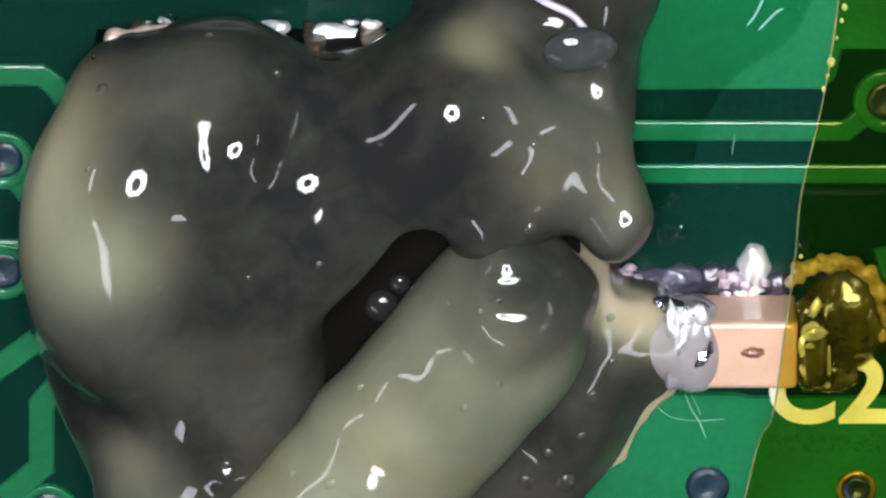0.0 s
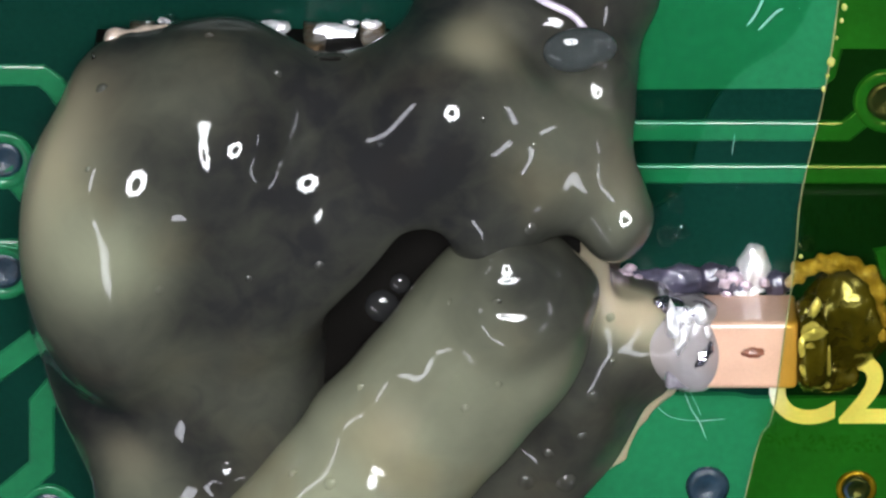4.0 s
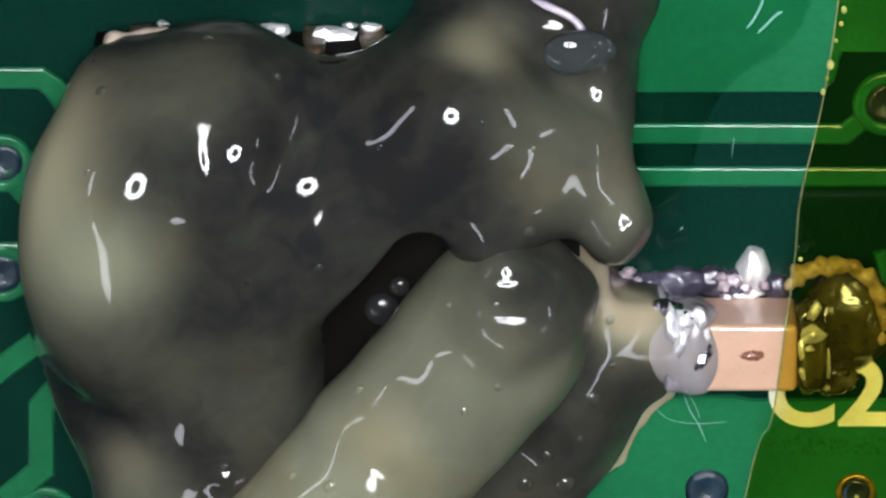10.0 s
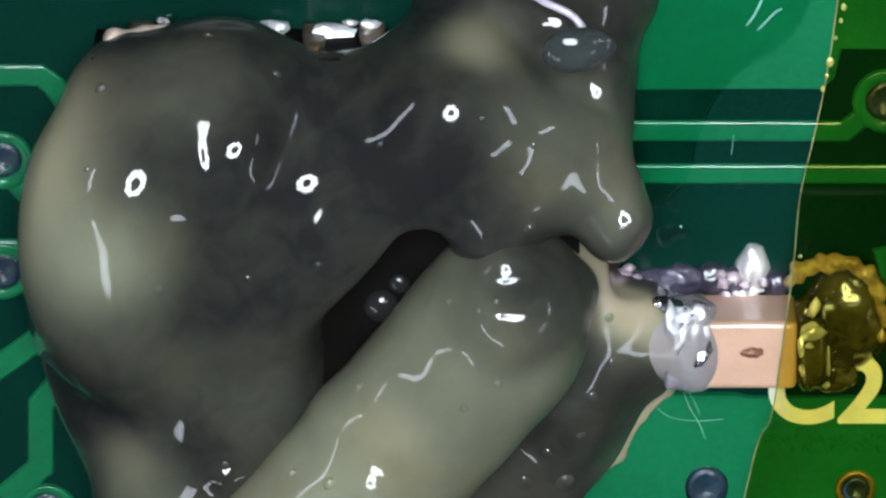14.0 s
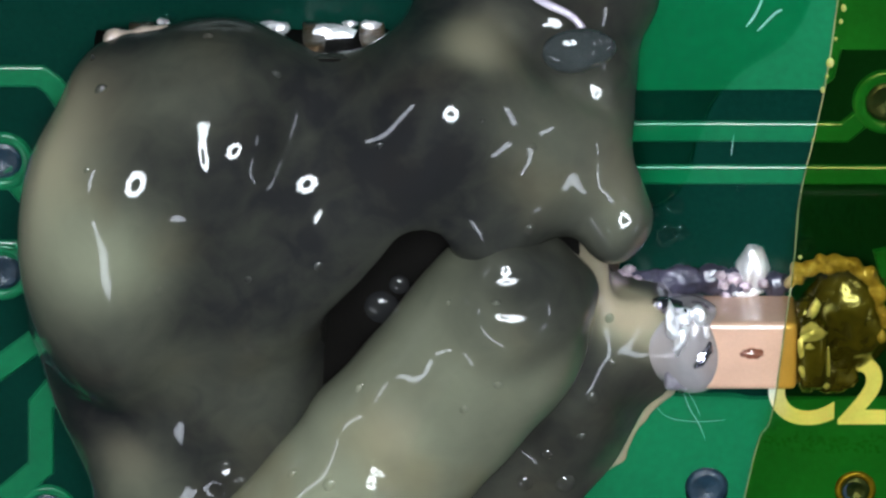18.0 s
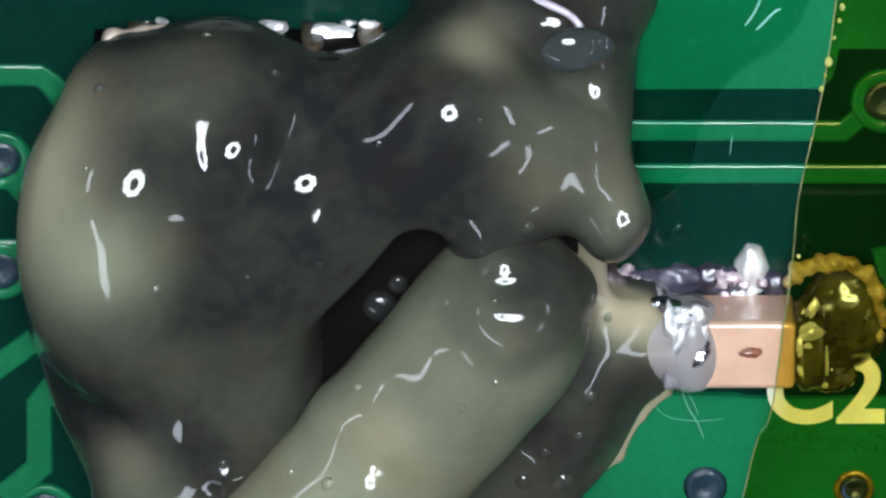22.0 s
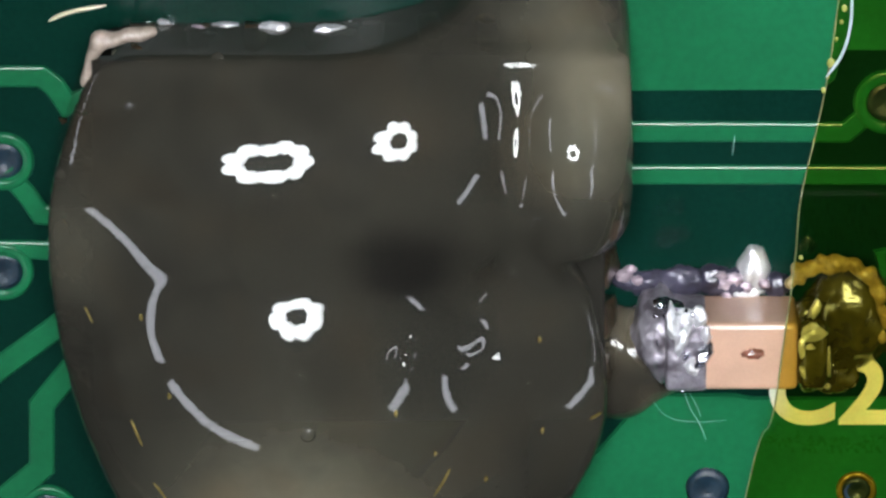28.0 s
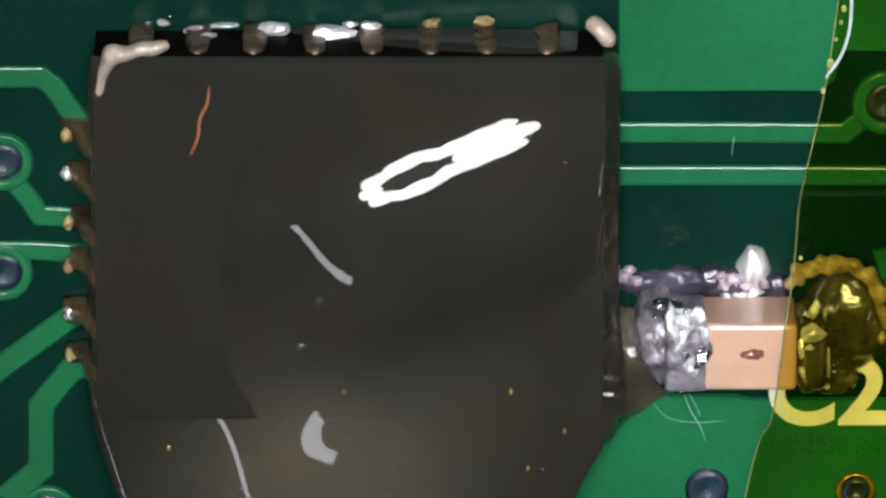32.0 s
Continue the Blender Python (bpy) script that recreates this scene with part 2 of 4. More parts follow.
def tube(points, r, n=8, taper=True):
    """A thin round thread along points (mm), smoothed."""
    pts = [Vector(p) for p in points]
    fine = []
    for i in range(len(pts) - 1):
        p0, p1, p2, p3 = pts[max(i - 1, 0)], pts[i], pts[i + 1], pts[min(i + 2, len(pts) - 1)]
        for k in range(8):
            t = k / 8
            fine.append(0.5 * (2 * p1 + (p2 - p0) * t + (2 * p0 - 5 * p1 + 4 * p2 - p3) * t * t + (3 * p1 - p0 - 3 * p2 + p3) * t ** 3))
    fine.append(pts[-1])
    bm, rings = bmesh.new(), []
    for i, p in enumerate(fine):
        t = (fine[min(i + 1, len(fine) - 1)] - fine[max(i - 1, 0)]).normalized()
        a = t.cross(Vector((0.1, 0.2, 1))).normalized()
        b = t.cross(a)
        rr = r * (min(1, 0.3 + 4 * min(i, len(fine) - 1 - i) / len(fine)) if taper else 1)
        rings.append([bm.verts.new(p + (a * math.cos(2 * math.pi * k / n) + b * math.sin(2 * math.pi * k / n)) * rr) for k in range(n)])
    for a, b in zip(rings, rings[1:]):
        for k in range(n):
            bm.faces.new((a[k], a[(k + 1) % n], b[(k + 1) % n], b[k]))
    bm.faces.new(rings[0][::-1])
    bm.faces.new(rings[-1])
    return bm


# Soft shapes: distance fields of rounded bodies, melted together and skinned.
def ball(c, r, turn=0.0):
    c, r = np.array(c, float), np.array(r, float)
    ct, st = math.cos(radians(turn)), math.sin(radians(turn))
    spin = np.array(((ct, -st, 0), (st, ct, 0), (0, 0, 1)))

    def f(p):
        q = ((p - c) @ spin) / r
        k = np.sqrt((q * q).sum(-1)) + 1e-9
        g = np.sqrt(((q / r) ** 2).sum(-1)) + 1e-9
        return k * (k - 1) / g
    return f


def limb(a, b, ra, rb, squash=1.0):
    a, b = np.array(a, float), np.array(b, float)
    w = np.array((1, 1, 1 / squash))

    def f(p):
        d = (b - a) * w
        q = (p - a) * w
        t = np.clip((q @ d) / (d @ d), 0, 1)
        s = q - t[..., None] * d
        return np.sqrt((s * s).sum(-1)) - (ra + (rb - ra) * t)
    return f


def slab(lo, hi, r):
    c, h = (np.array(lo, float) + np.array(hi)) / 2, (np.array(hi, float) - np.array(lo)) / 2 - r

    def f(p):
        q = np.abs(p - c) - h
        return np.sqrt((np.maximum(q, 0) ** 2).sum(-1)) + np.minimum(q.max(-1), 0) - r
    return f


def melted(fs, k):
    def f(p):
        d = fs[0](p)
        for g in fs[1:]:
            e = g(p)
            h = np.clip(0.5 + 0.5 * (e - d) / k, 0, 1)
            d = e + (d - e) * h - k * h * (1 - h)
        return d
    return f


def carved(f, g, k):
    """f with g taken away, softly."""
    def o(p):
        a, b = f(p), -g(p)
        h = np.clip(0.5 - 0.5 * (b - a) / k, 0, 1)
        return b + (a - b) * h + k * h * (1 - h)
    return o


def fenced(points):
    """An upright wall round a closed outline of places (x, y), without top or bottom."""
    a = np.array([(q[0], q[1]) for q in points], float)
    b = np.roll(a, -1, 0)

    def f(p):
        q = p[..., :2]
        best, inside = np.full(q.shape[:-1], 1e9), np.zeros(q.shape[:-1], bool)
        for s, e in zip(a, b):
            d, w = e - s, q - s
            t = np.clip((w @ d) / (d @ d), 0, 1)
            best = np.minimum(best, ((w - t[..., None] * d) ** 2).sum(-1))
            cross = (s[1] > q[..., 1]) != (e[1] > q[..., 1])
            inside ^= cross & (q[..., 0] < d[0] * (q[..., 1] - s[1]) / (d[1] if abs(d[1]) > 1e-9 else 1e-9) + s[0])
        return np.where(inside, -1, 1) * np.sqrt(best)
    return f


def soft_loop(points, rounds=2):
    """A closed outline with its corners cut, again and again."""
    for _ in range(rounds):
        points = [(p[0] * (1 - k) + q[0] * k, p[1] * (1 - k) + q[1] * k) for p, q in zip(points, points[1:] + points[:1]) for k in (0.25, 0.75)]
    return points


def within(f, g, k):
    """What f and g share, with a soft edge."""
    return carved(f, lambda p: -g(p), k)


def rippled(f, amount, waves):
    """f with slow swells in its surface: waves of (kx, ky, kz, phase)."""
    def o(p):
        d = f(p)
        for x, y, z, s in waves:
            d = d + amount * np.sin(p[..., 0] * x + p[..., 1] * y + p[..., 2] * z + s)
        return d
    return o


def sheet(p):
    """Drawing-sheet place (mm from its middle: right, up) of board places, and their height towards the lens."""
    q = p - np.array(EYE)
    far = -(q[..., 1] * SN + q[..., 2] * CS)
    return q[..., 0] * REACH / far, (q[..., 1] * CS - q[..., 2] * SN) * REACH / far, REACH - far


def surface(f, u, v):
    """Where the line of sight through a drawn place meets the field f."""
    a, b = np.array(plan(u, v, 3.0)), np.array(plan(u, v, 0.0))
    line = a + (b - a) * np.linspace(0, 1, 400)[:, None]
    d = f(line)
    return line[np.argmax(d < 0)] if (d < 0).any() else b


def faced(f, spots):
    """f with swells that face the lens: sheet place, radii along and across (negative: a hollow), turn, reach in cells, rise."""
    for u, v, ra, rb, turn, reach, rise in spots:
        f = swelled(f, u, v, ra, rb, math.cos(radians(turn)), math.sin(radians(turn)), reach * UNIT, rise)
    return f


def swelled(f, u, v, ra, rb, ct, st, reach, rise, lean=(0.0, 0.0)):
    top = float(sheet(surface(f, u, v))[2]) + rise

    def o(p):
        a, b, h = sheet(p)
        a, b, d = a - (u - 784) * UNIT, b - (441 - v) * UNIT, f(p)
        s, t = a * ct + b * st, b * ct - a * st
        g = h - top + s * s / (2 * ra) + t * t / (2 * rb) - lean[0] * a - lean[1] * b
        w = np.exp(-((a * a + b * b) / reach ** 2) ** 1.5 - ((h - top) / 0.9) ** 4)
        return d + w * (g - d)
    return o


def cloudy(pos, milk, base):
    """How cloudy the jelly is at each place."""
    cloud = np.full(len(pos), float(base))
    for x, y, z, r, amount in milk:
        d2 = ((pos - np.array((x, y, z))) ** 2).sum(-1)
        cloud += amount * np.exp(-(d2 / (r * r)) ** 1.6)
    return np.clip(cloud, 0, 1)


def skin(name, f, lo, hi, step, mat, parent, label="", milk=(), base=0.2, floor=None, keep=None, tan=()):
    """The surface of the field f as a mesh. milk: cloudy places (x, y, z, radius, amount); tan: beige ones."""
    g = (lambda p: np.maximum(f(p), floor - p[..., 2])) if floor is not None else f
    axes = [np.arange(lo[k], hi[k] + step, step) for k in range(3)]
    p = np.stack(np.meshgrid(*axes, indexing="ij"), -1)
    v = np.empty(p.shape[:3])
    for i in range(p.shape[0]):
        v[i] = g(p[i])
    s = v < 0
    n = [k - 1 for k in s.shape]
    corner = [(i, j, k) for i in (0, 1) for j in (0, 1) for k in (0, 1)]
    cut = lambda a, c: a[c[0]:c[0] + n[0], c[1]:c[1] + n[1], c[2]:c[2] + n[2]]
    count = sum(cut(s, c).astype(int) for c in corner)
    act = (count > 0) & (count < 8)
    idx = -np.ones(act.shape, int)
    idx[act] = np.arange(act.sum())
    cell = np.argwhere(act)
    total, weight = np.zeros((len(cell), 3)), np.zeros(len(cell))
    for a in corner:
        for ax in range(3):
            if a[ax]:
                continue
            b = tuple(a[k] + (k == ax) for k in range(3))
            va, vb = v[tuple((cell + a).T)], v[tuple((cell + b).T)]
            ok = (va < 0) != (vb < 0)
            t = np.where(ok, va / np.where(ok, va - vb, 1), 0)
            q = (cell + a).astype(float)
            q[:, ax] += t
            total += q * ok[:, None]
            weight += ok
    pos = np.array(lo) + total / weight[:, None] * step
    e = step * 0.1
    for _ in range(3):
        d = g(pos)
        grad = np.stack([(g(pos + e * np.eye(3)[k]) - g(pos - e * np.eye(3)[k])) / (2 * e) for k in range(3)], -1)
        move = -(d / np.maximum((grad ** 2).sum(-1), 0.05))[:, None] * grad
        pos = pos + np.clip(move, -step * 0.6, step * 0.6) * 0.9
    faces = []
    for ax in range(3):
        u, w = (ax + 1) % 3, (ax + 2) % 3
        sl0, sl1 = [slice(None)] * 3, [slice(None)] * 3
        sl0[ax], sl1[ax] = slice(0, -1), slice(1, None)
        a, b = s[tuple(sl0)], s[tuple(sl1)]
        e_ = np.argwhere(a != b)
        e_ = e_[(e_[:, u] > 0) & (e_[:, w] > 0) & (e_[:, u] < s.shape[u] - 1) & (e_[:, w] < s.shape[w] - 1)]
        if not len(e_):
            continue
        quad = []
        for du, dw in ((1, 1), (0, 1), (0, 0), (1, 0)):
            q = e_.copy()
            q[:, u] -= du
            q[:, w] -= dw
            quad.append(idx[tuple(q.T)])
        quad = np.stack(quad, -1)
        flip = ~a[tuple(e_.T)]
        quad[flip] = quad[flip][:, ::-1]
        faces.append(quad)
    faces = np.concatenate(faces)
    faces = faces[(faces >= 0).all(1)]
    if keep is not None:
        faces = faces[keep(pos[faces[:, 0]])]
        used, back = np.unique(faces, return_inverse=True)
        pos, faces = pos[used], back.reshape(faces.shape)
    me = bpy.data.meshes.new(name)
    me.from_pydata((pos * MM).tolist(), [], faces.tolist())
    at = me.attributes.new("milk", "FLOAT", "POINT")
    at.data.foreach_set("value", cloudy(pos, milk, base).astype(np.float32))
    stain = me.attributes.new("tan", "FLOAT", "POINT")
    stain.data.foreach_set("value", cloudy(pos, tan, 0.0).astype(np.float32))
    me.update()
    return placed(name, me, mat, parent, label)


# ---- bench and board ----
part("bench", block((-400, -300, -26), (400, 300, -1.62), 0), BENCH, None, "", False)
tagged(scene.objects["bench"], "plain grey work bench under the circuit board", "bench", kind="structure")
board = thing("circuit_board", "green printed circuit board with raised copper traces", "circuit board", kind="structure")
part("substrate", block((-24, -18, -1.6), (24, 18, 0), 0.1), MASK, board, "dark green solder mask", False)


def trace(points, width):
    part("trace", ribbon([plan(*p) for p in points], width), COPPER, board, "light green masked copper trace", False)


trace([(1062, 231), (1300, 231), (1496, 232), (1530, 205)], 0.215)
trace([(1062, 307), (1300, 307), (1720, 308)], 0.205)
trace([(-160, 133), (72, 133), (96, 150), (128, 196), (170, 240)], 0.225)
trace([(10, 300), (52, 348), (72, 378), (150, 383)], 0.21)
trace([(0, 440), (60, 440), (150, 446)], 0.20)
trace([(-160, 775), (-20, 664), (128, 556), (190, 540)], 0.25)
trace([(180, 628), (128, 650), (74, 715), (74, 826), (-20, 905), (-120, 960)], 0.26)


def copper(points, label="light green copper plane"):
    part("copper_plane", plate([plan(*p) for p in points], 0, 0.045), COPPER, board, label, False)


copper([(1094, 157), (1455, 157), (1478, 138), (1492, 86), (1760, 86), (1760, -160), (1094, -160)])
copper([(1162, 694), (1300, 694), (1330, 700), (1760, 700), (1760, 1040), (860, 1040), (975, 880), (1060, 790), (1105, 738)])
copper([(1545, 440), (1760, 400), (1760, 600), (1590, 600)])


def via(u, v, r_out, r_in, ring, z0=0.0, z=0.05):
    """A plated hole: a raised ring with a domed plug in it."""
    c = plan(u, v)
    hole = part("via", lathe(c, ((r_out, z0), (r_out - 0.01, z0 + z * 0.85), (r_out - 0.03, z0 + z), (r_in + 0.02, z0 + z), (r_in, z0 + z * 0.7), (r_in, z0 + 0.004))), ring, board, "round plated via")
    part("plug", lathe(c, ((r_in + 0.005, z0 + 0.006), (r_in * 0.9, z0 + 0.035), (r_in * 0.7, z0 + 0.04), (r_in * 0.45, z0 + 0.025), (r_in * 0.2, z0 + 0.012), (0.002, z0 + 0.01))), PLUG, hole, "dark blue via plug")


via(6, 283, 0.30, 0.19, COPPER)
via(6, 478, 0.30, 0.19, COPPER)
via(1570, 178, 0.33, 0.20, COPPER)
via(1252, 858, 0.205, 0.195, PLUG, 0.045, 0.006)
via(1515, 862, 0.20, 0.14, GOLD, 0.045, 0.03)
via(85, 905, 0.30, 0.2, COPPER)

# printed designator
for ch, u in (("C", 1358), ("2", 1484)):
    cu = bpy.data.curves.new("letter", "FONT")
    cu.body, cu.size, cu.offset, cu.extrude = ch, 0.95 * MM, 0.032 * MM, 0.006 * MM
    probe = new("letter", cu)
    me = bpy.data.meshes.new_from_object(probe.evaluated_get(bpy.context.evaluated_depsgraph_get()))
    bpy.data.objects.remove(probe)
    me.name = "letter"
    ob = placed("letter", me, INK, board, "pale yellow silkscreen letter", False)
    q = plan(u, 744, 0.05)
    ob.matrix_basis = pose(q.x * MM, q.y * MM, 0.052 * MM)

# ---- chip with its leads ----
CHIP_H = 0.9
c0, c1 = plan(165, 106, CHIP_H), plan(1066, 735, CHIP_H)
chip = thing("chip_package", "black square-edged epoxy chip soldered to the board", "microchip")
part("body", block((c0.x, c1.y, 0.03), (c1.x, c0.y, CHIP_H), 0.03, 2), EPOXY, chip)

def lead(x, y, along, seed, long=0.06):
    """A solder-wetted lead that climbs the chip's side; along: the outward direction."""
    bm = bmesh.new()
    prof = ((long, 0.0), (long * 0.95, 0.10), (long * 0.75, 0.20), (long * 0.5, 0.34), (long * 0.3 + 0.02, 0.52), (0.04, 0.70), (-0.05, 0.74), (-0.05, 0.0))
    n, rows = Vector((-along[1], along[0], 0)), []
    for s, k in ((-0.115, 0.5), (-0.085, 0.88), (0, 1.0), (0.085, 0.88), (0.115, 0.5)):
        row = []
        for d, z in prof:
            j = 1 + 0.6 * noise.noise(Vector((seed, d * 6, s * 9)))
            row.append(bm.verts.new(Vector((x, y, 0)) + Vector((*along, 0)) * (d * (0.75 + 0.25 * k) * j if d > 0 else d) + n * s * j + Vector((0, 0, z * k))))
        rows.append(row)
    for r, q in zip(rows, rows[1:]):
        for k in range(len(prof)):
            bm.faces.new((r[k], r[(k + 1) % len(prof)], q[(k + 1) % len(prof)], q[k]))
    bm.faces.new(rows[0])
    bm.faces.new(rows[-1][::-1])
    part("lead", bm, TIN, chip, "flux-stained metal lead")
    if along[0] and long > 0.2:
        foot = Vector((x, y, 0.06 + 0.03 * math.sin(seed * 2.1))) + Vector((*along, 0)) * (long + 0.02) + n * 0.05 * math.sin(seed * 1.7)
        part("solder_bead", lump(foot + Vector((0.06, 0, 0.12)), (0.05, 0.07, 0.06), 150 + seed, 0.5, 2.2, 3, False), CRUST if seed % 3 else BRIGHT, chip, "flux-stained solder bead")


for i, u in enumerate((252, 352, 453, 560, 660, 763, 862, 965)):
    lead(plan(u, 50).x, c0.y, (0, 1), i)
for i, v in enumerate((222, 300, 380, 450, 538, 618)):
    y = plan(165, v).y
    lead(c0.x, y, (-1, 0), 20 + i, 0.34)
    lead(c1.x, y, (1, 0), 40 + i, 0.16)
for i, u in enumerate((252, 352, 453, 560, 660, 763, 862, 965)):
    lead(plan(u, 50).x, c1.y, (0, -1), 60 + i)

def bead(u, v, z, r, seed, mat=None):
    part("solder_bead", lump(plan(u, v, z), r, seed, 0.5, 1.5, 2, False), mat or BRIGHT, chip, "bright crumpled bead of solder", False)


for i, (u, v, z, r) in enumerate(((585, 62, 0.22, (0.20, 0.13, 0.10)), (488, 48, 0.15, (0.15, 0.07, 0.08)), (256, 70, 0.20, (0.12, 0.045, 0.06)), (370, 60, 0.25, (0.08, 0.03, 0.05)),
                                  (398, 42, 0.06, (0.15, 0.025, 0.04)), (655, 45, 0.12, (0.09, 0.05, 0.06)), (290, 38, 0.05, (0.06, 0.035, 0.03)), (620, 40, 0.06, (0.07, 0.03, 0.04)))):
    bead(u, v, z, r, 150 + i)
bead(350, 52, 0.10, (0.12, 0.06, 0.06), 171, PINKISH)
bead(860, 34, 0.10, (0.10, 0.05, 0.06), 172, CRUST)
bead(765, 38, 0.10, (0.09, 0.05, 0.06), 173, CRUST)

# ---- ceramic capacitor and its solder ----
k0, k1 = plan(1178, 572, 0.8), plan(1466, 690, 0.8)
cap = thing("capacitor", "pink ceramic capacitor with silver ends soldered to the board", "capacitor")
part("ceramic_body", block((k0.x + 0.3, k1.y, 0.03), (k1.x - 0.3, k0.y, 0.8), 0.075, 5), CERAMIC, cap)
part("end_cap", block((k0.x, k1.y - 0.01, 0.02), (k0.x + 0.42, k0.y + 0.012, 0.815), 0.07, 3), PLATED, cap, "silver end cap")
part("end_cap", block((k1.x - 0.3, k1.y - 0.01, 0.02), (k1.x, k0.y + 0.012, 0.80), 0.12, 4), BURNT, cap, "end cap stained by burnt flux")
part("scar", lump(plan(1332, 624, 0.795), (0.11, 0.055, 0.04), 3, 0.3), MARK, cap, "dark brown scar")
ky = (k0.y + k1.y) / 2
part("solder_fillet", lump((k0.x - 0.02, ky, 0.0), (0.34, 0.46, 0.72), 5, 0.16, 2.2), PLATED, cap, "shiny solder fillet")
part("solder_fillet", lump((k1.x + 0.20, ky + 0.10, 0.0), (0.46, 0.56, 0.30), 6, 0.14, 1.6), BURNT, cap, "solder fillet sunk in dark burnt flux")

# crumpled solder on its left end: shards with flat faces that flash, and small nubs
def shard(u, v, z, r, tilt, seed, mat):
    bm = lump((0, 0, 0), r, seed, 0.55, 1.3, 2, False)
    bmesh.ops.rotate(bm, verts=bm.verts, matrix=pose(0, 0, 0, *tilt).to_3x3(), cent=(0, 0, 0))
    bmesh.ops.translate(bm, verts=bm.verts, vec=plan(u, v, z))
    part("solder_glint_shard", bm, mat, cap, "bright crumpled solder shard; those under the tape stand in for highlights", False)


for i, (u, v, z, r, tilt) in enumerate(((1186, 540, 0.72, (0.17, 0.08, 0.09), (10, 5, -15)), (1192, 572, 0.84, (0.07, 0.20, 0.10), (0, 12, 8)), (1206, 600, 0.90, (0.06, 0.16, 0.08), (-8, 0, -25)),
                                       (1168, 612, 0.55, (0.09, 0.12, 0.08), (12, -8, 30)), (1214, 560, 0.76, (0.10, 0.10, 0.08), (-12, 10, 0)), (1240, 560, 0.80, (0.09, 0.12, 0.07), (8, -6, 20)),
                                       (1246, 630, 0.90, (0.05, 0.15, 0.05), (-10, 0, -35)), (1226, 645, 0.80, (0.09, 0.09, 0.07), (-6, 8, 10)), (1250, 590, 0.82, (0.05, 0.10, 0.05), (4, 8, 0)),
                                       (1180, 645, 0.45, (0.08, 0.10, 0.07), (-14, 6, 40)), (1210, 630, 0.70, (0.07, 0.08, 0.06), (5, -10, 15)), (1158, 575, 0.42, (0.08, 0.12, 0.07), (0, -14, 0)))):
    shard(u, v, z, r, tilt, 70 + i, BRIGHT if i % 3 else SOLDER)
rng = random.Random(5)
for i in range(9):
    u, v = rng.uniform(1160, 1248), rng.uniform(535, 660)
    r = rng.uniform(0.025, 0.05)
    part("solder_nub", lump(plan(u, v, 0.80 if u > 1190 else 0.5), (r, r * rng.uniform(0.8, 1.4), r * 0.7), 170 + i, 0.4, 2.4, 3, False), SOLDER, cap, "shiny solder nub")

# burnt flux round its right end: a dark pool with a pale crust for a rim
for i, (u, v, z, r) in enumerate(((1436, 650, 0.40, (0.20, 0.22, 0.20)), (1470, 660, 0.22, (0.26, 0.18, 0.18)), (1432, 560, 0.45, (0.14, 0.20, 0.16)))):
    part("flux_crust", lump(plan(u, v, z), r, 90 + i, 0.25, 1.8, 4, False), BURNT, cap, "burnt flux crust")
RIM_LINE = [(1398, 500, 0.45, 0.05), (1412, 482, 0.42, 0.075), (1440, 468, 0.40, 0.085), (1475, 464, 0.38, 0.08), (1510, 470, 0.36, 0.075), (1538, 484, 0.34, 0.07), (1555, 512, 0.32, 0.06), (1563, 555, 0.28, 0.045), (1562, 600, 0.2, 0.035)]
skin("crust_rim", rippled(melted([limb(tuple(plan(*a[:3])), tuple(plan(*b[:3])), a[3], b[3], 0.8) for a, b in zip(RIM_LINE, RIM_LINE[1:])], 0.03), 0.010,
     ((19, 7, 5, 0.2), (-11, 23, 4, 1.1), (31, -14, 9, 2.3), (9, 37, 12, 0.6), (43, 21, 3, 1.5))), (3.1, -1.4, 0.1), (4.5, 0.3, 0.6), 0.022, CRUST, cap, "pale golden rim of burnt flux")
# bright shards put in for the yellow highlights under the tape
for i, (u, v, z, r, tilt) in enumerate(((1440, 588, 0.84, (0.13, 0.08, 0.07), (-10, 4, 10)), (1442, 545, 0.74, (0.045, 0.12, 0.06), (0, 8, -20)), (1420, 612, 0.82, (0.035, 0.12, 0.05), (-6, 0, -6)),
                                       (1420, 655, 0.81, (0.03, 0.06, 0.04), (0, 0, 10)), (1434, 612, 0.81, (0.04, 0.03, 0.03), (0, 0, 0)), (1466, 640, 0.70, (0.025, 0.15, 0.04), (0, 10, 4)), (1464, 682, 0.5, (0.03, 0.03, 0.03), (0, 0, 0)))):
    shard(u, v, z, r, tilt, 60 + i, BRIGHT)

# old solder behind the capacitor
old = thing("solder_residue", "crumbly grey solder residue on a bare pad", "solder")
for i, (u, v, a, b, h) in enumerate(((1115, 492, 0.17, 0.10, 0.08), (1150, 500, 0.22, 0.13, 0.10), (1205, 496, 0.26, 0.15, 0.11),
                                     (1262, 492, 0.18, 0.14, 0.12), (1300, 500, 0.18, 0.14, 0.14), (1375, 502, 0.14, 0.12, 0.12))):
    part("crumb", lump(plan(u, v), (a, b * 1.15, h), 10 + i, 0.2, 1.8), DULL, old)
part("bump", lump(plan(1334, 474), (0.16, 0.24, 0.12), 31, 0.15, 1.6), BRIGHT, old, "bright solder bump")
part("bump", lump(plan(1310, 512), (0.22, 0.08, 0.12), 32, 0.3, 2.2), BRIGHT, old, "bright solder bump")
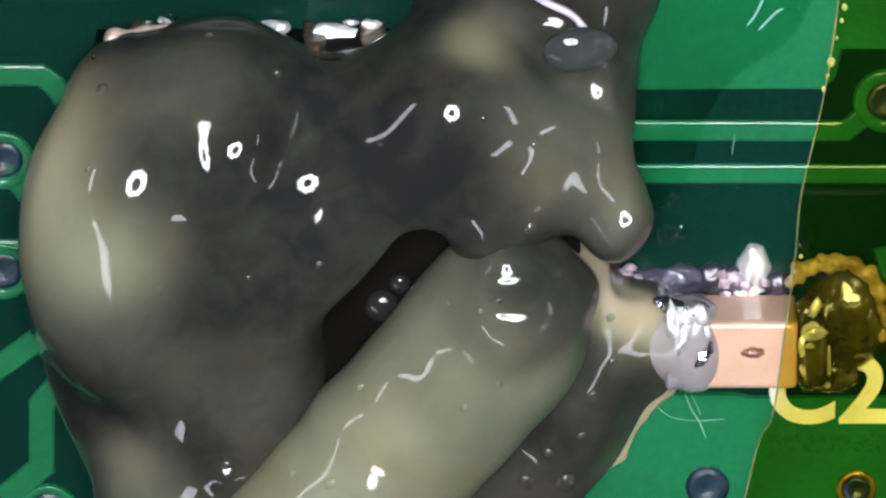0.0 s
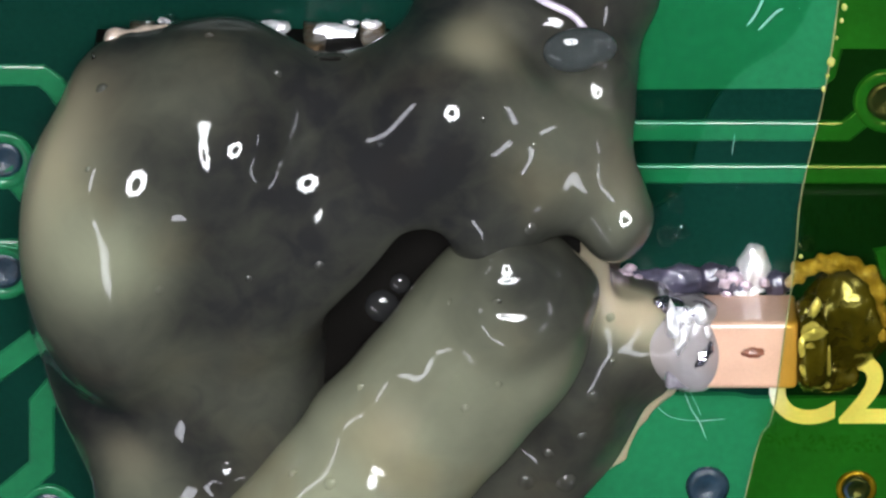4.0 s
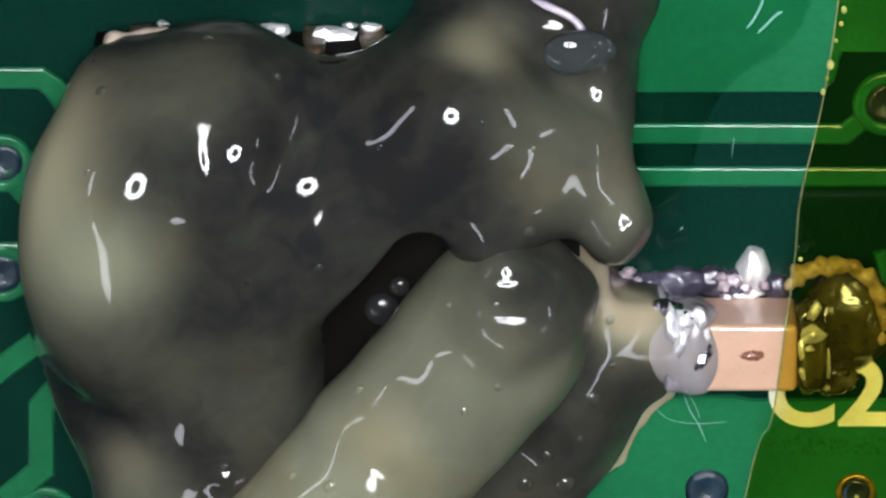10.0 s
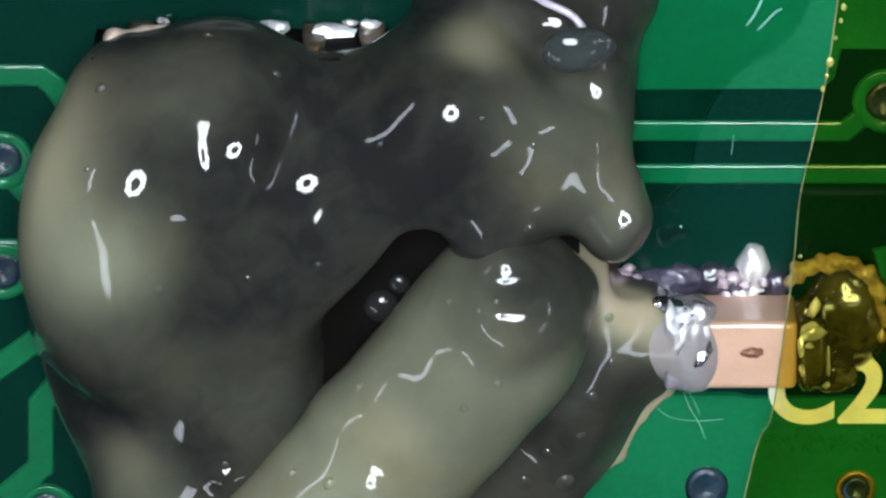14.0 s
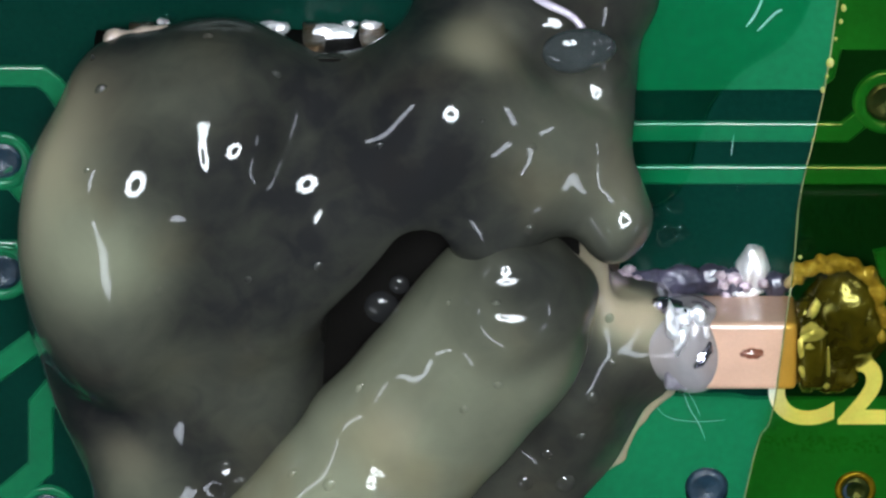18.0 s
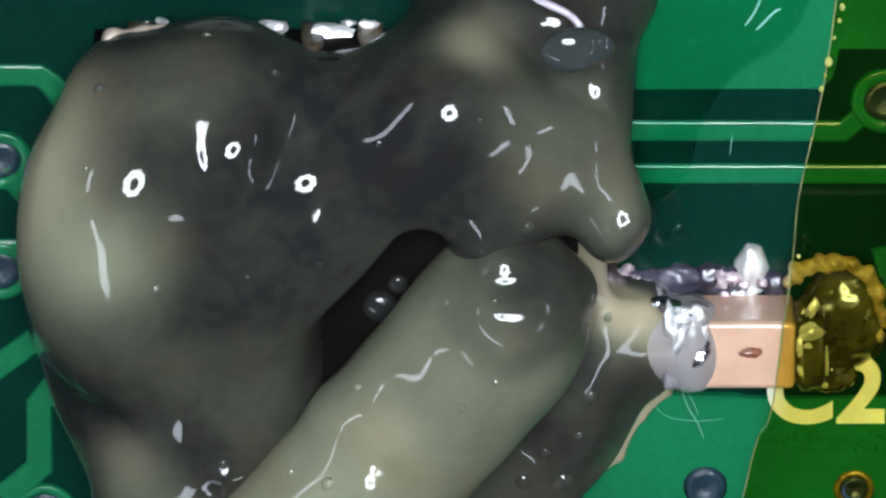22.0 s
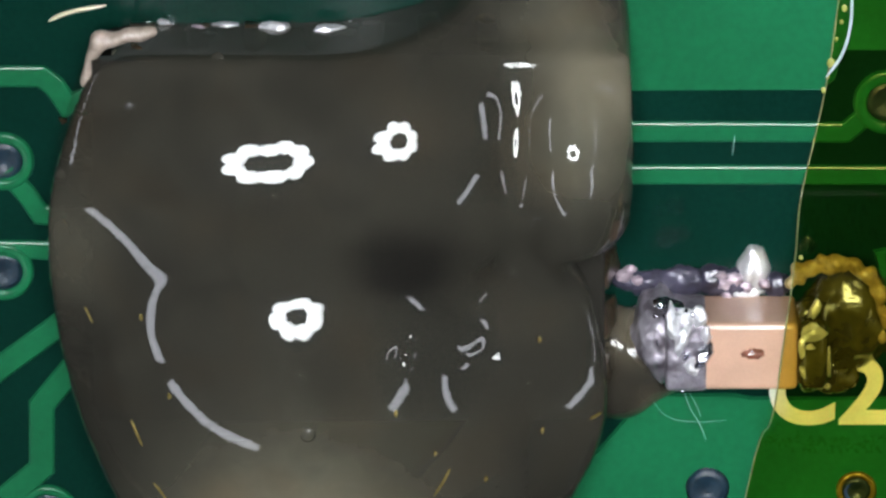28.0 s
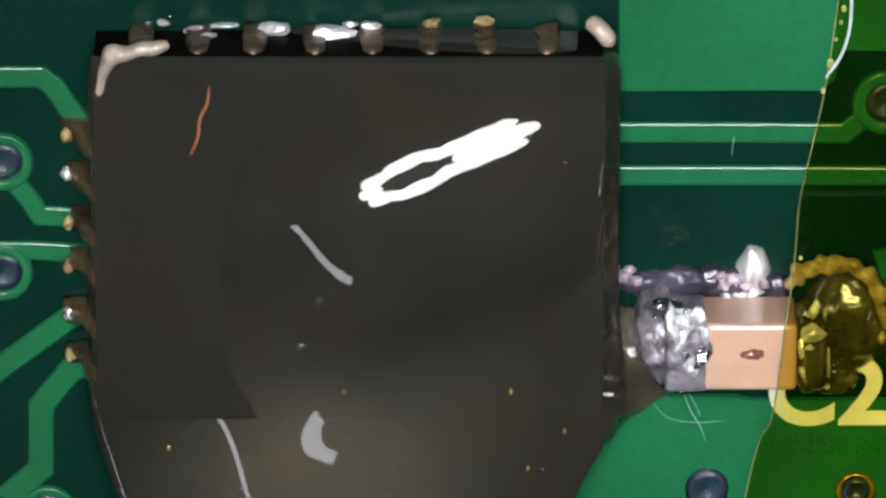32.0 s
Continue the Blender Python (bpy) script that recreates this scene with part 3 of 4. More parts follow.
for i, (u, v, r) in enumerate(((1104, 486, 0.08), (1116, 474, 0.05), (1128, 494, 0.06), (1284, 500, 0.08), (1276, 486, 0.06), (1300, 492, 0.09), (1320, 505, 0.07), (1352, 500, 0.06), (1288, 520, 0.06))):
    part("crumb", lump(plan(u, v, 0.08), (r, r * 0.8, r * 0.8), 210 + i, 0.5, 2.6, 3, False), PINKISH, old, "pinkish solder crumb")
part("bead", lump(plan(1208, 681), (0.07, 0.07, 0.12), 33, 0.1), SOLDER, old, "small shiny solder bead")

drops = thing("flux_droplets", "clear dried flux droplets spattered on the board", "flux")
for i, (u, v, r) in enumerate(((1196, 362, 0.09), (1162, 372, 0.05), (1180, 418, 0.11), (1206, 412, 0.08), (1312, 330, 0.05), (1362, 318, 0.05),
                               (300, 40, 0.09), (262, 46, 0.07), (1428, 432, 0.09))):
    part("droplet", lump(plan(u, v, 0.0), (r, r * 1.1, r * 0.22), 120 + i, 0.06, 1.6, 3), SPATTER, drops)

# ---- amber tape over the right-hand side ----
def tape_height(x, y):
    def over(cx, cy, rx, ry, h):
        q = max(abs(x - cx) / rx, 0), max(abs(y - cy) / ry, 0)
        d = (q[0] ** 4 + q[1] ** 4) ** 0.25
        e = max(0.0, min(1.0, (1.75 - d) / 0.75))
        return h * e * e * (3 - 2 * e)
    kc = (k0.x + k1.x) / 2
    return 0.075 + max(over(kc, ky, 0.85, 0.40, 0.79), over(k1.x + 0.15, ky + 0.06, 0.66, 0.80, 0.84)) + 0.012 * math.sin(x * 3 + y * 2)


bm, nx, ny = bmesh.new(), 60, 110
grid = []
for j in range(ny + 1):
    v = -250 + 1400 * j / ny
    row = []
    for i in range(nx + 1):
        u = 1483 - 0.187 * v + 5 * math.sin(v * 0.011) + 460 * (i / nx)
        q = plan(u, v)
        row.append(bm.verts.new((q.x, q.y, tape_height(q.x, q.y))))
    grid.append(row)
for a, b in zip(grid, grid[1:]):
    for i in range(nx):
        bm.faces.new((a[i], a[i + 1], b[i + 1], b[i]))
ret = bmesh.ops.solidify(bm, geom=bm.faces[:], thickness=0.03)
tape = thing("adhesive_tape", "clear amber heat-proof tape stuck over the board's edge", "tape")
part("tape_sheet", bm, TAPE, tape)
rim = []
for j in range(0, 29):
    v = -250 + 1400 * j / 28
    q = plan(1483 - 0.187 * v + 5 * math.sin(v * 0.011), v)
    rim.append((q.x, q.y, tape_height(q.x, q.y) + 0.005))
part("tape_rim", tube(rim, 0.0075, taper=False), RIM, tape, "pale cut edge of the tape")

for i, (u, v, r) in enumerate(((1494, 8, 0.030), (1489, 32, 0.022), (1480, 62, 0.018), (1470, 104, 0.040), (1464, 128, 0.018), (1457, 152, 0.026), (1440, 240, 0.014), (1412, 404, 0.020))):
    q = plan(u, v)
    part("bubble", lump((q.x, q.y, tape_height(q.x, q.y) + 0.01), (r, r * 1.3, r * 0.6), 250 + i, 0.2, 1.8, 2, False), AMBER, tape, "small yellow bubble in the tape's edge")

# ---- the flux jelly ----
flux = thing("flux_gel", "glossy grey-olive flux jelly slumped over the chip", "flux gel")


def at(u, v, z):
    return tuple(plan(u, v, z))


LO, HI, STEP = (-5.2, -4.2, -0.1), (3.2, 3.4, 3.2), 0.06
WAVES = ((2.1, 1.3, 0.5, 0.4), (-1.2, 2.4, 0.9, 1.9), (3.1, -1.8, 0.2, 0.7))

# unmelted: a thick strand that rises on the left, bends over and ends in a nose, and a second strand below it
FINE = ((2.1, 1.3, 0.5, 0.4), (-1.2, 2.4, 0.9, 1.9), (3.1, -1.8, 0.2, 0.7), (5.3, 2.2, 0, 1.1), (-2.4, 5.6, 0, 0.3), (6.1, -4.0, 0, 2.2))
LUMPY = ((5.3, 2.2, 0, 1.1), (-2.4, 5.6, 0, 0.3), (6.1, -4.0, 0, 2.2), (8.3, 5.1, 0, 0.9), (-3.9, 9.7, 0, 2.8), (11.0, -6.2, 0, 1.7))
MILK = [(*at(140, 400, 1.4), 0.95, 0.75), (*at(215, 440, 1.9), 0.58, 0.32), (*at(240, 570, 1.7), 0.36, 0.2), (*at(240, 870, 1.3), 0.6, 0.30), (*at(440, 660, 1.5), 0.7, 0.12),
        (*at(1020, 240, 1.6), 0.85, 0.24), (*at(1095, 370, 1.2), 0.45, 0.35), (*at(320, 170, 1.4), 0.6, 0.18), (*at(860, 50, 1.2), 0.45, 0.35), (*at(110, 280, 1.2), 0.75, 0.55), (*at(740, 300, 1.9), 0.7, -0.06), (*at(280, 640, 1.6), 0.5, 0.15), (*at(120, 665, 0.4), 0.35, 0.35)]
arch = faced(rippled(carved(melted([
    ball(at(220, 425, 0.9), (1.02, 1.64, 1.28)), ball(at(385, 300, 0.9), (1.05, 1.35, 1.15)), ball(at(330, 165, 0.7), (1.06, 0.58, 0.85)), ball(at(228, 138, 0.62), (0.37, 0.32, 0.48)), ball(at(400, 145, 0.6), (0.7, 0.52, 0.8)), limb(at(430, 222, 0.75), at(700, 186, 0.75), 0.60, 0.60), limb(at(152, 560, 0.5), at(236, 745, 0.5), 0.52, 0.56), ball(at(182, 655, 0.4), (0.42, 0.60, 0.64)),
    limb(at(330, 480, 0.70), at(300, 980, 0.55), 0.95, 0.75, 1.0),
        limb(at(420, 560, 0.6), at(420, 960, 0.6), 0.9, 0.85, 1.0),
    limb(at(440, 480, 1.05), at(800, 215, 1.05), 0.88, 0.86), limb(at(800, 215, 1.05), at(1000, 270, 1.0), 0.80, 0.64),
    ball(at(1085, 375, 1.0), (0.37, 0.46, 0.62)), ball(at(890, 330, 0.9), (0.75, 0.52, 0.9)), limb(at(1015, 40, 0.12), at(1035, 190, 0.5), 0.68, 0.48), ball(at(1030, 125, 0.55), (0.42, 0.5, 0.46)),
    limb(at(800, 170, 0.55), at(870, 50, 0.0), 0.80, 0.80), limb(at(940, 20, -0.1), at(1060, -60, -0.3), 0.75, 0.7), ball(at(865, 385, 0.9), (0.40, 0.34, 0.85))], 0.33),
    limb(at(738, 420, 1.2), at(632, 552, 1.2), 0.27, 0.27, 6.0), 0.16), 0.004, FINE), (
    (235, 325, 2.0, 1.1, 65, 150, 0.26), (415, 265, 1.3, 0.9, 45, 60, 0.05), (545, 322, -1.0, 0.85, 30, 70, 0.02), (800, 198, 0.9, 0.9, 0, 60, 0.03),
    (1062, 160, 0.6, 0.6, 0, 30, 0.02), (1115, 388, 0.5, 0.7, 0, 34, 0.02), (400, 835, 0.35, 0.9, 0, 30, 0.02)))
arch = swelled(arch, 1010, 318, 2.5, 2.0, 1.0, 0.0, 42 * UNIT, 0.0, (-0.45, 0.31))
TAN = [(*at(125, 250, 1.2), 0.70, 0.65), (*at(95, 380, 1.2), 0.60, 0.5), (*at(860, 40, 1.2), 0.40, 0.45), (*at(110, 470, 1.2), 0.3, 0.25), (*at(240, 800, 1.2), 0.3, 0.25),
       (*at(860, 30, 1.3), 0.35, 0.3), (*at(1085, 290, 1.2), 0.4, 0.25), (*at(180, 620, 1.2), 0.25, 0.3)]
SEAM = plan(800, 200, 1.5).x
left = skin("left_mass", arch, LO, HI, 0.05, GEL, flux, "thick cloudy flux strand", floor=0.0, base=0.05, milk=MILK, keep=lambda p: p[:, 0] < SEAM + 0.12,
            tan=TAN)
nose = skin("nose_lobe", lambda p: arch(p) + 0.004, (-0.8, -1.6, -0.1), (3.2, 4.2, 2.6), 0.05, GEL, flux, "rounded nose of the strand",
            floor=0.0, base=0.05, milk=MILK, keep=lambda p: p[:, 0] > SEAM - 0.12,
            tan=TAN)
LOWER_MILK = [(*at(560, 900, 2.3), 1.3, 0.22), (*at(1010, 500, 1.9), 0.9, -0.34), (*at(880, 450, 1.9), 0.6, -0.08)]
strand = faced(rippled(melted([
    limb(at(500, 1010, 1.45), at(880, 590, 1.22), 0.86, 0.90), ball(at(910, 520, 1.30), (0.80, 0.62, 0.95))], 0.25), 0.008, LUMPY), (
    (897, 476, 0.55, 0.55, 0, 50, 0.05), (658, 859, 0.5, 0.9, 25, 40, 0.03)))
lower = skin("lower_strand", strand,
    (-3.4, -4.6, 0.3), (2.4, 1.2, 2.7), 0.05, GEL, flux, "smooth round flux strand", base=0.46,
    milk=LOWER_MILK, tan=[(*at(690, 760, 2.2), 0.3, 0.25), (*at(960, 640, 1.7), 0.25, 0.2), (*at(560, 800, 2.2), 0.25, 0.2)])
SKIRT_MILK = [(*at(1112, 535, 0.8), 0.40, 0.8), (*at(1110, 610, 0.8), 0.30, 0.12), (*at(1060, 780, 0.3), 0.3, 0.35), (*at(1180, 600, 0.7), 0.25, 0.5)]
SKIRT_EDGE = soft_loop([plan(*q) for q in (
    (1046, 395, 0.95), (1062, 425, 0.85), (1080, 492, 0.6), (1112, 516, 0.5), (1185, 530, 0.4), (1200, 600, 0.4), (1190, 668, 0.2), (1150, 692, 0.03), (1128, 735, 0.03),
    (1088, 802, 0.03), (1015, 872, 0.03), (940, 960, 0.03), (560, 1040, 0.1), (560, 760, 0.4), (860, 560, 0.6), (1000, 400, 0.9))], 2)
apron = rippled(rippled(within(melted([
    ball(at(880, 790, 0.1), (1.25, 1.25, 0.75)), ball(at(1010, 690, 0.0), (1.0, 0.9, 0.62)), ball(at(1000, 650, 0.5), (0.68, 0.95, 0.62)), limb(at(1000, 540, 0.35), at(1060, 580, 0.3), 0.72, 0.62, 0.8),
    limb(at(1060, 585, 0.25), at(1200, 606, 0.2), 0.72, 0.62, 0.75), limb(at(1046, 420, 0.75), at(1052, 500, 0.55), 0.2, 0.42)], 0.3), fenced(SKIRT_EDGE), 0.09), 0.008, FINE), 0.005, LUMPY)
skirt = skin("skirt", apron, (-1.5, -4.2, -0.1), (3.4, 1.4, 1.8), 0.04, GEL, flux, "flux spread to the capacitor", floor=0.0, base=0.09, milk=SKIRT_MILK,
             tan=[(*at(1058, 440, 0.8), 0.25, 0.9), (*at(1085, 515, 0.75), 0.34, 1.0), (*at(1130, 545, 0.7), 0.3, 1.0), (*at(1140, 690, 0.15), 0.20, 1.0), (*at(1118, 735, 0.1), 0.17, 1.0), (*at(1090, 780, 0.1), 0.17, 1.0),
                  (*at(1055, 825, 0.1), 0.17, 0.8), (*at(1010, 862, 0.1), 0.2, 0.7), (*at(1055, 760, 0.3), 0.25, 0.35)])
LIP = [np.array(at(u, v, z)) for u, v, z in ((1176, 682, 0.10), (1155, 696, 0.08), (1132, 738, 0.07), (1092, 802, 0.07), (1040, 856, 0.07), (985, 912, 0.07))]
lip = skin("flux_lip", rippled(melted([limb(a, b, r, s, 0.8) for a, b, r, s in zip(LIP, LIP[1:], (0.09, 0.09, 0.085, 0.075, 0.06), (0.09, 0.085, 0.075, 0.06, 0.05))], 0.05), 0.012, LUMPY),
    (0.9, -3.4, 0.0), (2.6, -0.8, 0.4), 0.03, GEL, flux, "pale beige lip of dried flux", floor=0.045, base=0.8, tan=[(*at(1100, 760, 0.1), 1.2, 1.0)])
cone = skin("meniscus", rippled(melted([
    limb(at(1165, 600, 0.40), at(1215, 606, 0.42), 0.38, 0.46), ball(at(1236, 610, 0.70), (0.13, 0.40, 0.16))], 0.2), 0.008, FINE),
    (1.2, -2.4, 0.0), (3.4, 0.8, 1.4), 0.04, LILAC, flux, "milky lilac flux drawn up the capacitor's end", floor=0.05, base=0.8,
    milk=[(*at(1095, 560, 0.7), 0.35, 0.4)])
residue = skin("residue_film", rippled(melted([
    ball(at(1100, 630, 0.0), (0.62, 0.62, 0.40)), ball(at(1165, 610, 0.0), (0.42, 0.42, 0.36))], 0.2), 0.022, ((5.1, 3.3, 2, 0.4), (-4.2, 6.1, 1, 1.9), (9.0, -5.0, 3, 0.7), (-7.5, -9.0, 2, 2.6))),
    (0.8, -2.8, 0.0), (3.4, 0.6, 0.8), 0.04, FILM, flux, "brown flux left beside the capacitor", floor=0.045, base=0.28,
    tan=[(*at(1125, 590, 0.3), 0.3, 0.3), (*at(1150, 690, 0.1), 0.25, 0.35)])
drop = skin("drop", melted([ball(at(1006, 92, 1.46), (0.24, 0.19, 0.09)), ball(at(1044, 84, 1.38), (0.26, 0.18, 0.08))], 0.2), (0.5, 0.5, 1.2), (2.2, 3.6, 2.3), 0.03, DROPLET, flux, "small clear drop", base=0.2)
# lilac tube that paints in a reflection above the nose
streak = part("streak", tube([at(942, -6, 1.06), at(975, 8, 1.12), at(1008, 24, 1.16), at(1026, 40, 1.2), at(1042, 66, 1.24)], 0.04), LILAC_GLINT, flux, "lilac streak painted as a reflection on the flux")
SMEAR_EDGE = soft_loop([plan(*q) for q in ((1060, -90), (1470, -90), (1432, 20), (1385, 78), (1325, 118), (1275, 165), (1245, 235), (1222, 330), (1170, 372), (1060, 360))], 2)
smear = skin("clear_smear", rippled(within(lambda p: p[..., 2] - 0.13, fenced(SMEAR_EDGE), 0.14), 0.012, FINE),
    (1.2, -0.2, -0.1), (4.2, 4.0, 0.4), 0.04, CLEAR, flux, "clear flux smear on the board", floor=0.0)

# two white tubes paint in the glints on the smear
for points in (((1322, 46, 0.14), (1336, 28, 0.15), (1348, 4, 0.15), (1352, -10, 0.14)), ((1342, 54, 0.14), (1356, 40, 0.15), (1374, 22, 0.15), (1386, 16, 0.14))):
    part("streak", tube([at(*q) for q in points], 0.012), FIBRE_GLINT, smear, "pale thread standing in for a glint on the smear")

creep = part("creeping_edge", tube([at(86, 36, 0.03), at(108, 25, 0.04), at(140, 16, 0.04), at(188, 8, 0.03)], 0.024), CREEP, flux, "pale edge of creeping clear flux")

# melted: a smooth pool with two swells and a lobe at its corner
def dome(u, v, z, rx, ry, r, turn=0.0):
    """A swell whose slope towards the lens lies at the drawn place, at height z."""
    q, lean = plan(u, v, z), r * SN / math.sqrt(SN * SN + (CS * r / ry) ** 2)
    up = r * math.sqrt(1 - (lean / r) ** 2)
    return ball((q.x, q.y - ry * lean / r, z - up), (rx, ry, r), turn)


def cap_on(u, v, top):
    """A very shallow mound whose top stands at the drawn place."""
    q = plan(u, v, top)
    return ball((q.x, q.y, top - 4), (4, 4, 4))


mid = (c0 + c1) / 2
POOL_EDGE = soft_loop([plan(*q) for q in (
    (88, 400, 0.4), (92, 300, 0.4), (108, 240, 0.5), (132, 175, 0.6), (162, 118, 0.8), (206, 98, 0.9), (420, 97, 0.9), (560, 96, 0.9), (650, 84, 0.88), (740, 48, 0.7), (815, 10, 0.5), (900, -60, 0.4),
    (1090, -70, 0.4), (1118, 10, 0.4), (1120, 330, 0.4), (1100, 388, 0.4), (1010, 412, 0.5), (1003, 428, 0.7), (1042, 480, 0.7), (1062, 560, 0.6), (1078, 640, 0.4), (1068, 730, 0.3), (1010, 850, 0.2), (940, 1030, 0.2),
    (290, 1030, 0.2), (232, 880, 0.2), (196, 800, 0.2), (146, 690, 0.3), (112, 590, 0.4), (92, 490, 0.4))])
POOL_MILK = [(*at(520, 930, 1.2), 1.35, 0.7), (*at(130, 420, 1.0), 0.6, 0.25), (*at(700, 440, 1.3), 0.5, -0.2), (*at(1050, 240, 1.1), 0.65, 0.5), (*at(1000, 30, 0.9), 0.6, 0.3)]
swell = faced(rippled(within(melted([melted([
    dome(455, 287, 1.55, 3.0, 1.95, 2.0), dome(702, 243, 1.55, 1.9, 1.95, 2.2), dome(840, 600, 1.18, 2.3, 2.0, 1.9), limb(at(740, 160, 0.1), at(880, 60, -0.1), 0.9, 0.8),
    ball(at(1012, 285, 0.60), (0.66, 1.2, 0.95)), limb(at(1000, 120, 0.10), at(1000, -60, -0.55), 0.85, 0.85), limb(at(800, 260, 0.2), at(980, 260, 0.2), 0.9, 0.8),
    limb(at(420, 720, 0.2), at(560, 1000, 0.2), 1.2, 1.15), limb(at(790, 640, 0.2), at(740, 1000, 0.2), 1.2, 1.1)], 0.30),
    ball(at(365, 420, 0.0), (1.75, 2.0, 1.6)), dome(510, 552, 1.76, 2.65, 2.7, 2.5), cap_on(965, 470, 1.03), slab((c0.x - 0.35, c1.y + 0.6, -2), (c1.x + 0.3, c0.y + 0.06, 0.945), 0.1)], 0.22), fenced(POOL_EDGE), 0.10), 0.003, WAVES), (
    (1016, 270, 0.95, 0.95, 0, 40, 0.02), (717, 640, 0.75, 0.75, 0, 22, 0.012), (532, 668, 0.6, 0.6, 0, 18, 0.01), (546, 786, 0.6, 0.6, 0, 18, 0.012), (561, 816, 0.6, 0.6, 0, 18, 0.012)))
swell = swelled(swell, 838, 606, 2.0, 0.6, 0.9, 0.43, 40 * UNIT, 0.0, (-0.45, 0.31))
POOL_SEAM = plan(905, 200, 1.2).x
pool = skin("pool", swell, LO, HI, STEP, MELT, flux, "smooth melted flux", floor=-0.05, base=0.14, milk=POOL_MILK, keep=lambda p: p[:, 0] < POOL_SEAM + 0.13)
lobe = skin("pool_lobe", lambda p: swell(p) + 0.003, (0.4, -4.2, -0.1), HI, STEP, MELT, flux, "rounded melted lobe", floor=-0.05, base=0.14, milk=POOL_MILK, keep=lambda p: p[:, 0] > POOL_SEAM - 0.13,
            tan=[(*at(1060, 150, 0.9), 0.5, 0.28), (*at(1075, 330, 0.9), 0.3, 0.25)])

# thin film that stays on the chip
FILM_EDGE = soft_loop([plan(*q) for q in (
    (152, 330, 0.7), (154, 150, 0.9), (176, 102, 0.9), (420, 102, 0.9), (800, 102, 0.9), (1050, 102, 0.9), (1076, 130, 0.9), (1076, 330, 0.8), (1060, 440, 0.8), (1084, 540, 0.6),
    (1112, 640, 0.4), (1085, 730, 0.3), (1010, 850, 0.2), (950, 1030, 0.2), (300, 1030, 0.2), (225, 880, 0.2), (170, 740, 0.5), (150, 580, 0.6))], 1)
FILM_MILK = [(*at(560, 900, 1.2), 1.4, 0.55), (*at(850, 760, 1.2), 0.9, 0.1)]
FLANK = np.array((-0.45, 0.0, 0.893)), np.array(at(435, 600, 1.03))
mound = melted([dome(640, 330, 1.26, 6.2, 2.8, 4.0, 20), ball((mid.x + 0.6, mid.y - 1.4, 1.05 - 5), (5, 5, 5)), ball((mid.x + 0.3, c1.y - 0.2, -1.2), (3.2, 3.0, 2.24))], 0.3)
drape = slab((c0.x - 0.4, -6.5, -2), (c1.x + 0.4, c1.y + 0.25, 0.80), 0.1)
collar = slab((c0.x - 0.07, c1.y - 0.5, -2), (c1.x + 0.17, c0.y - 0.1, 0.66), 0.22)
spread = faced(rippled(melted([within(melted([within(mound, lambda p: (p - FLANK[1]) @ FLANK[0], 0.3), drape], 0.06), fenced(FILM_EDGE), 0.08), collar], 0.08), 0.003, WAVES), ((728, 306, 14.0, 2.0, 23, 200, 0.04),))
film = skin("film", spread,
    (-4, -4.4, 0.0), (2.9, 2.6, 2.1), 0.05, FILM, flux, "brown flux spread over the chip", base=0.16, floor=0.05,
    milk=FILM_MILK)

glaze = part("chip_glaze", block((c0.x - 0.015, c1.y - 0.01, 0.80), (c1.x + 0.015, c0.y + 0.012, 0.925), 0), FILM, flux, "thin brown flux glaze on the chip", False)
cloud = glaze.data.attributes.new("milk", "FLOAT", "POINT")
cloud.data.foreach_set("value", np.full(len(glaze.data.vertices), 0.16, np.float32))


def bubbles(parent, f, mat, milk, spots):
    """Small flat blisters on a jelly surface: sheet place and width."""
    for u, v, r in spots:
        q = surface(f, u, v)
        ob = part("bubble", lump((q[0], q[1] - 0.1 * r, q[2] - 0.06 * r), (r * 0.55, r * 0.55, r * 0.3), u, 0.04, sub=3, flat=False), mat, parent, "tiny bubble or added glossy dome")
        at_ = ob.data.attributes.new("milk", "FLOAT", "POINT")
        at_.data.foreach_set("value", cloudy(np.array([v.co for v in ob.data.vertices]) / MM, *milk).astype(np.float32))


bubbles(film, spread, FILM, (FILM_MILK, 0.2), ((271, 360, 0.10), (285, 420, 0.10), (565, 530, 0.11), (535, 610, 0.12), (1000, 288, 0.10), (230, 380, 0.06), (960, 830, 0.08), (1020, 735, 0.06)))
bubbles(pool, swell, MELT, (POOL_MILK, 0.14), ((727, 597, 0.12), (717, 630, 0.14), (530, 665, 0.11), (482, 347, 0.08), (545, 765, 0.15), (385, 100, 0.12), (230, 186, 0.10), (225, 268, 0.06), (910, 480, 0.10), (935, 678, 0.06)))
bubbles(left, arch, GEL, (MILK, 0.05), ((182, 158, 0.12), (157, 300, 0.07), (490, 131, 0.10), (565, 468, 0.09), (280, 512, 0.10), (400, 822, 0.12), (440, 492, 0.07), (370, 64, 0.10), (675, 255, 0.09)))
# glossy domes added on the chip to give the hollow its glints
bubbles(left, lambda p: p[..., 2] - 0.93, GEL, ((), 0.0), ((676, 538, 0.30), (708, 500, 0.18)))
bubbles(nose, arch, GEL, (MILK, 0.05), ((945, 258, 0.07), (855, 212, 0.06), (938, 403, 0.12)))
bubbles(skirt, apron, GEL, (SKIRT_MILK, 0.09), ((1010, 640, 0.10), (1050, 700, 0.14), (970, 800, 0.12), (1085, 640, 0.08), (930, 850, 0.16), (1030, 770, 0.09), (1078, 560, 0.10), (1000, 850, 0.2)))
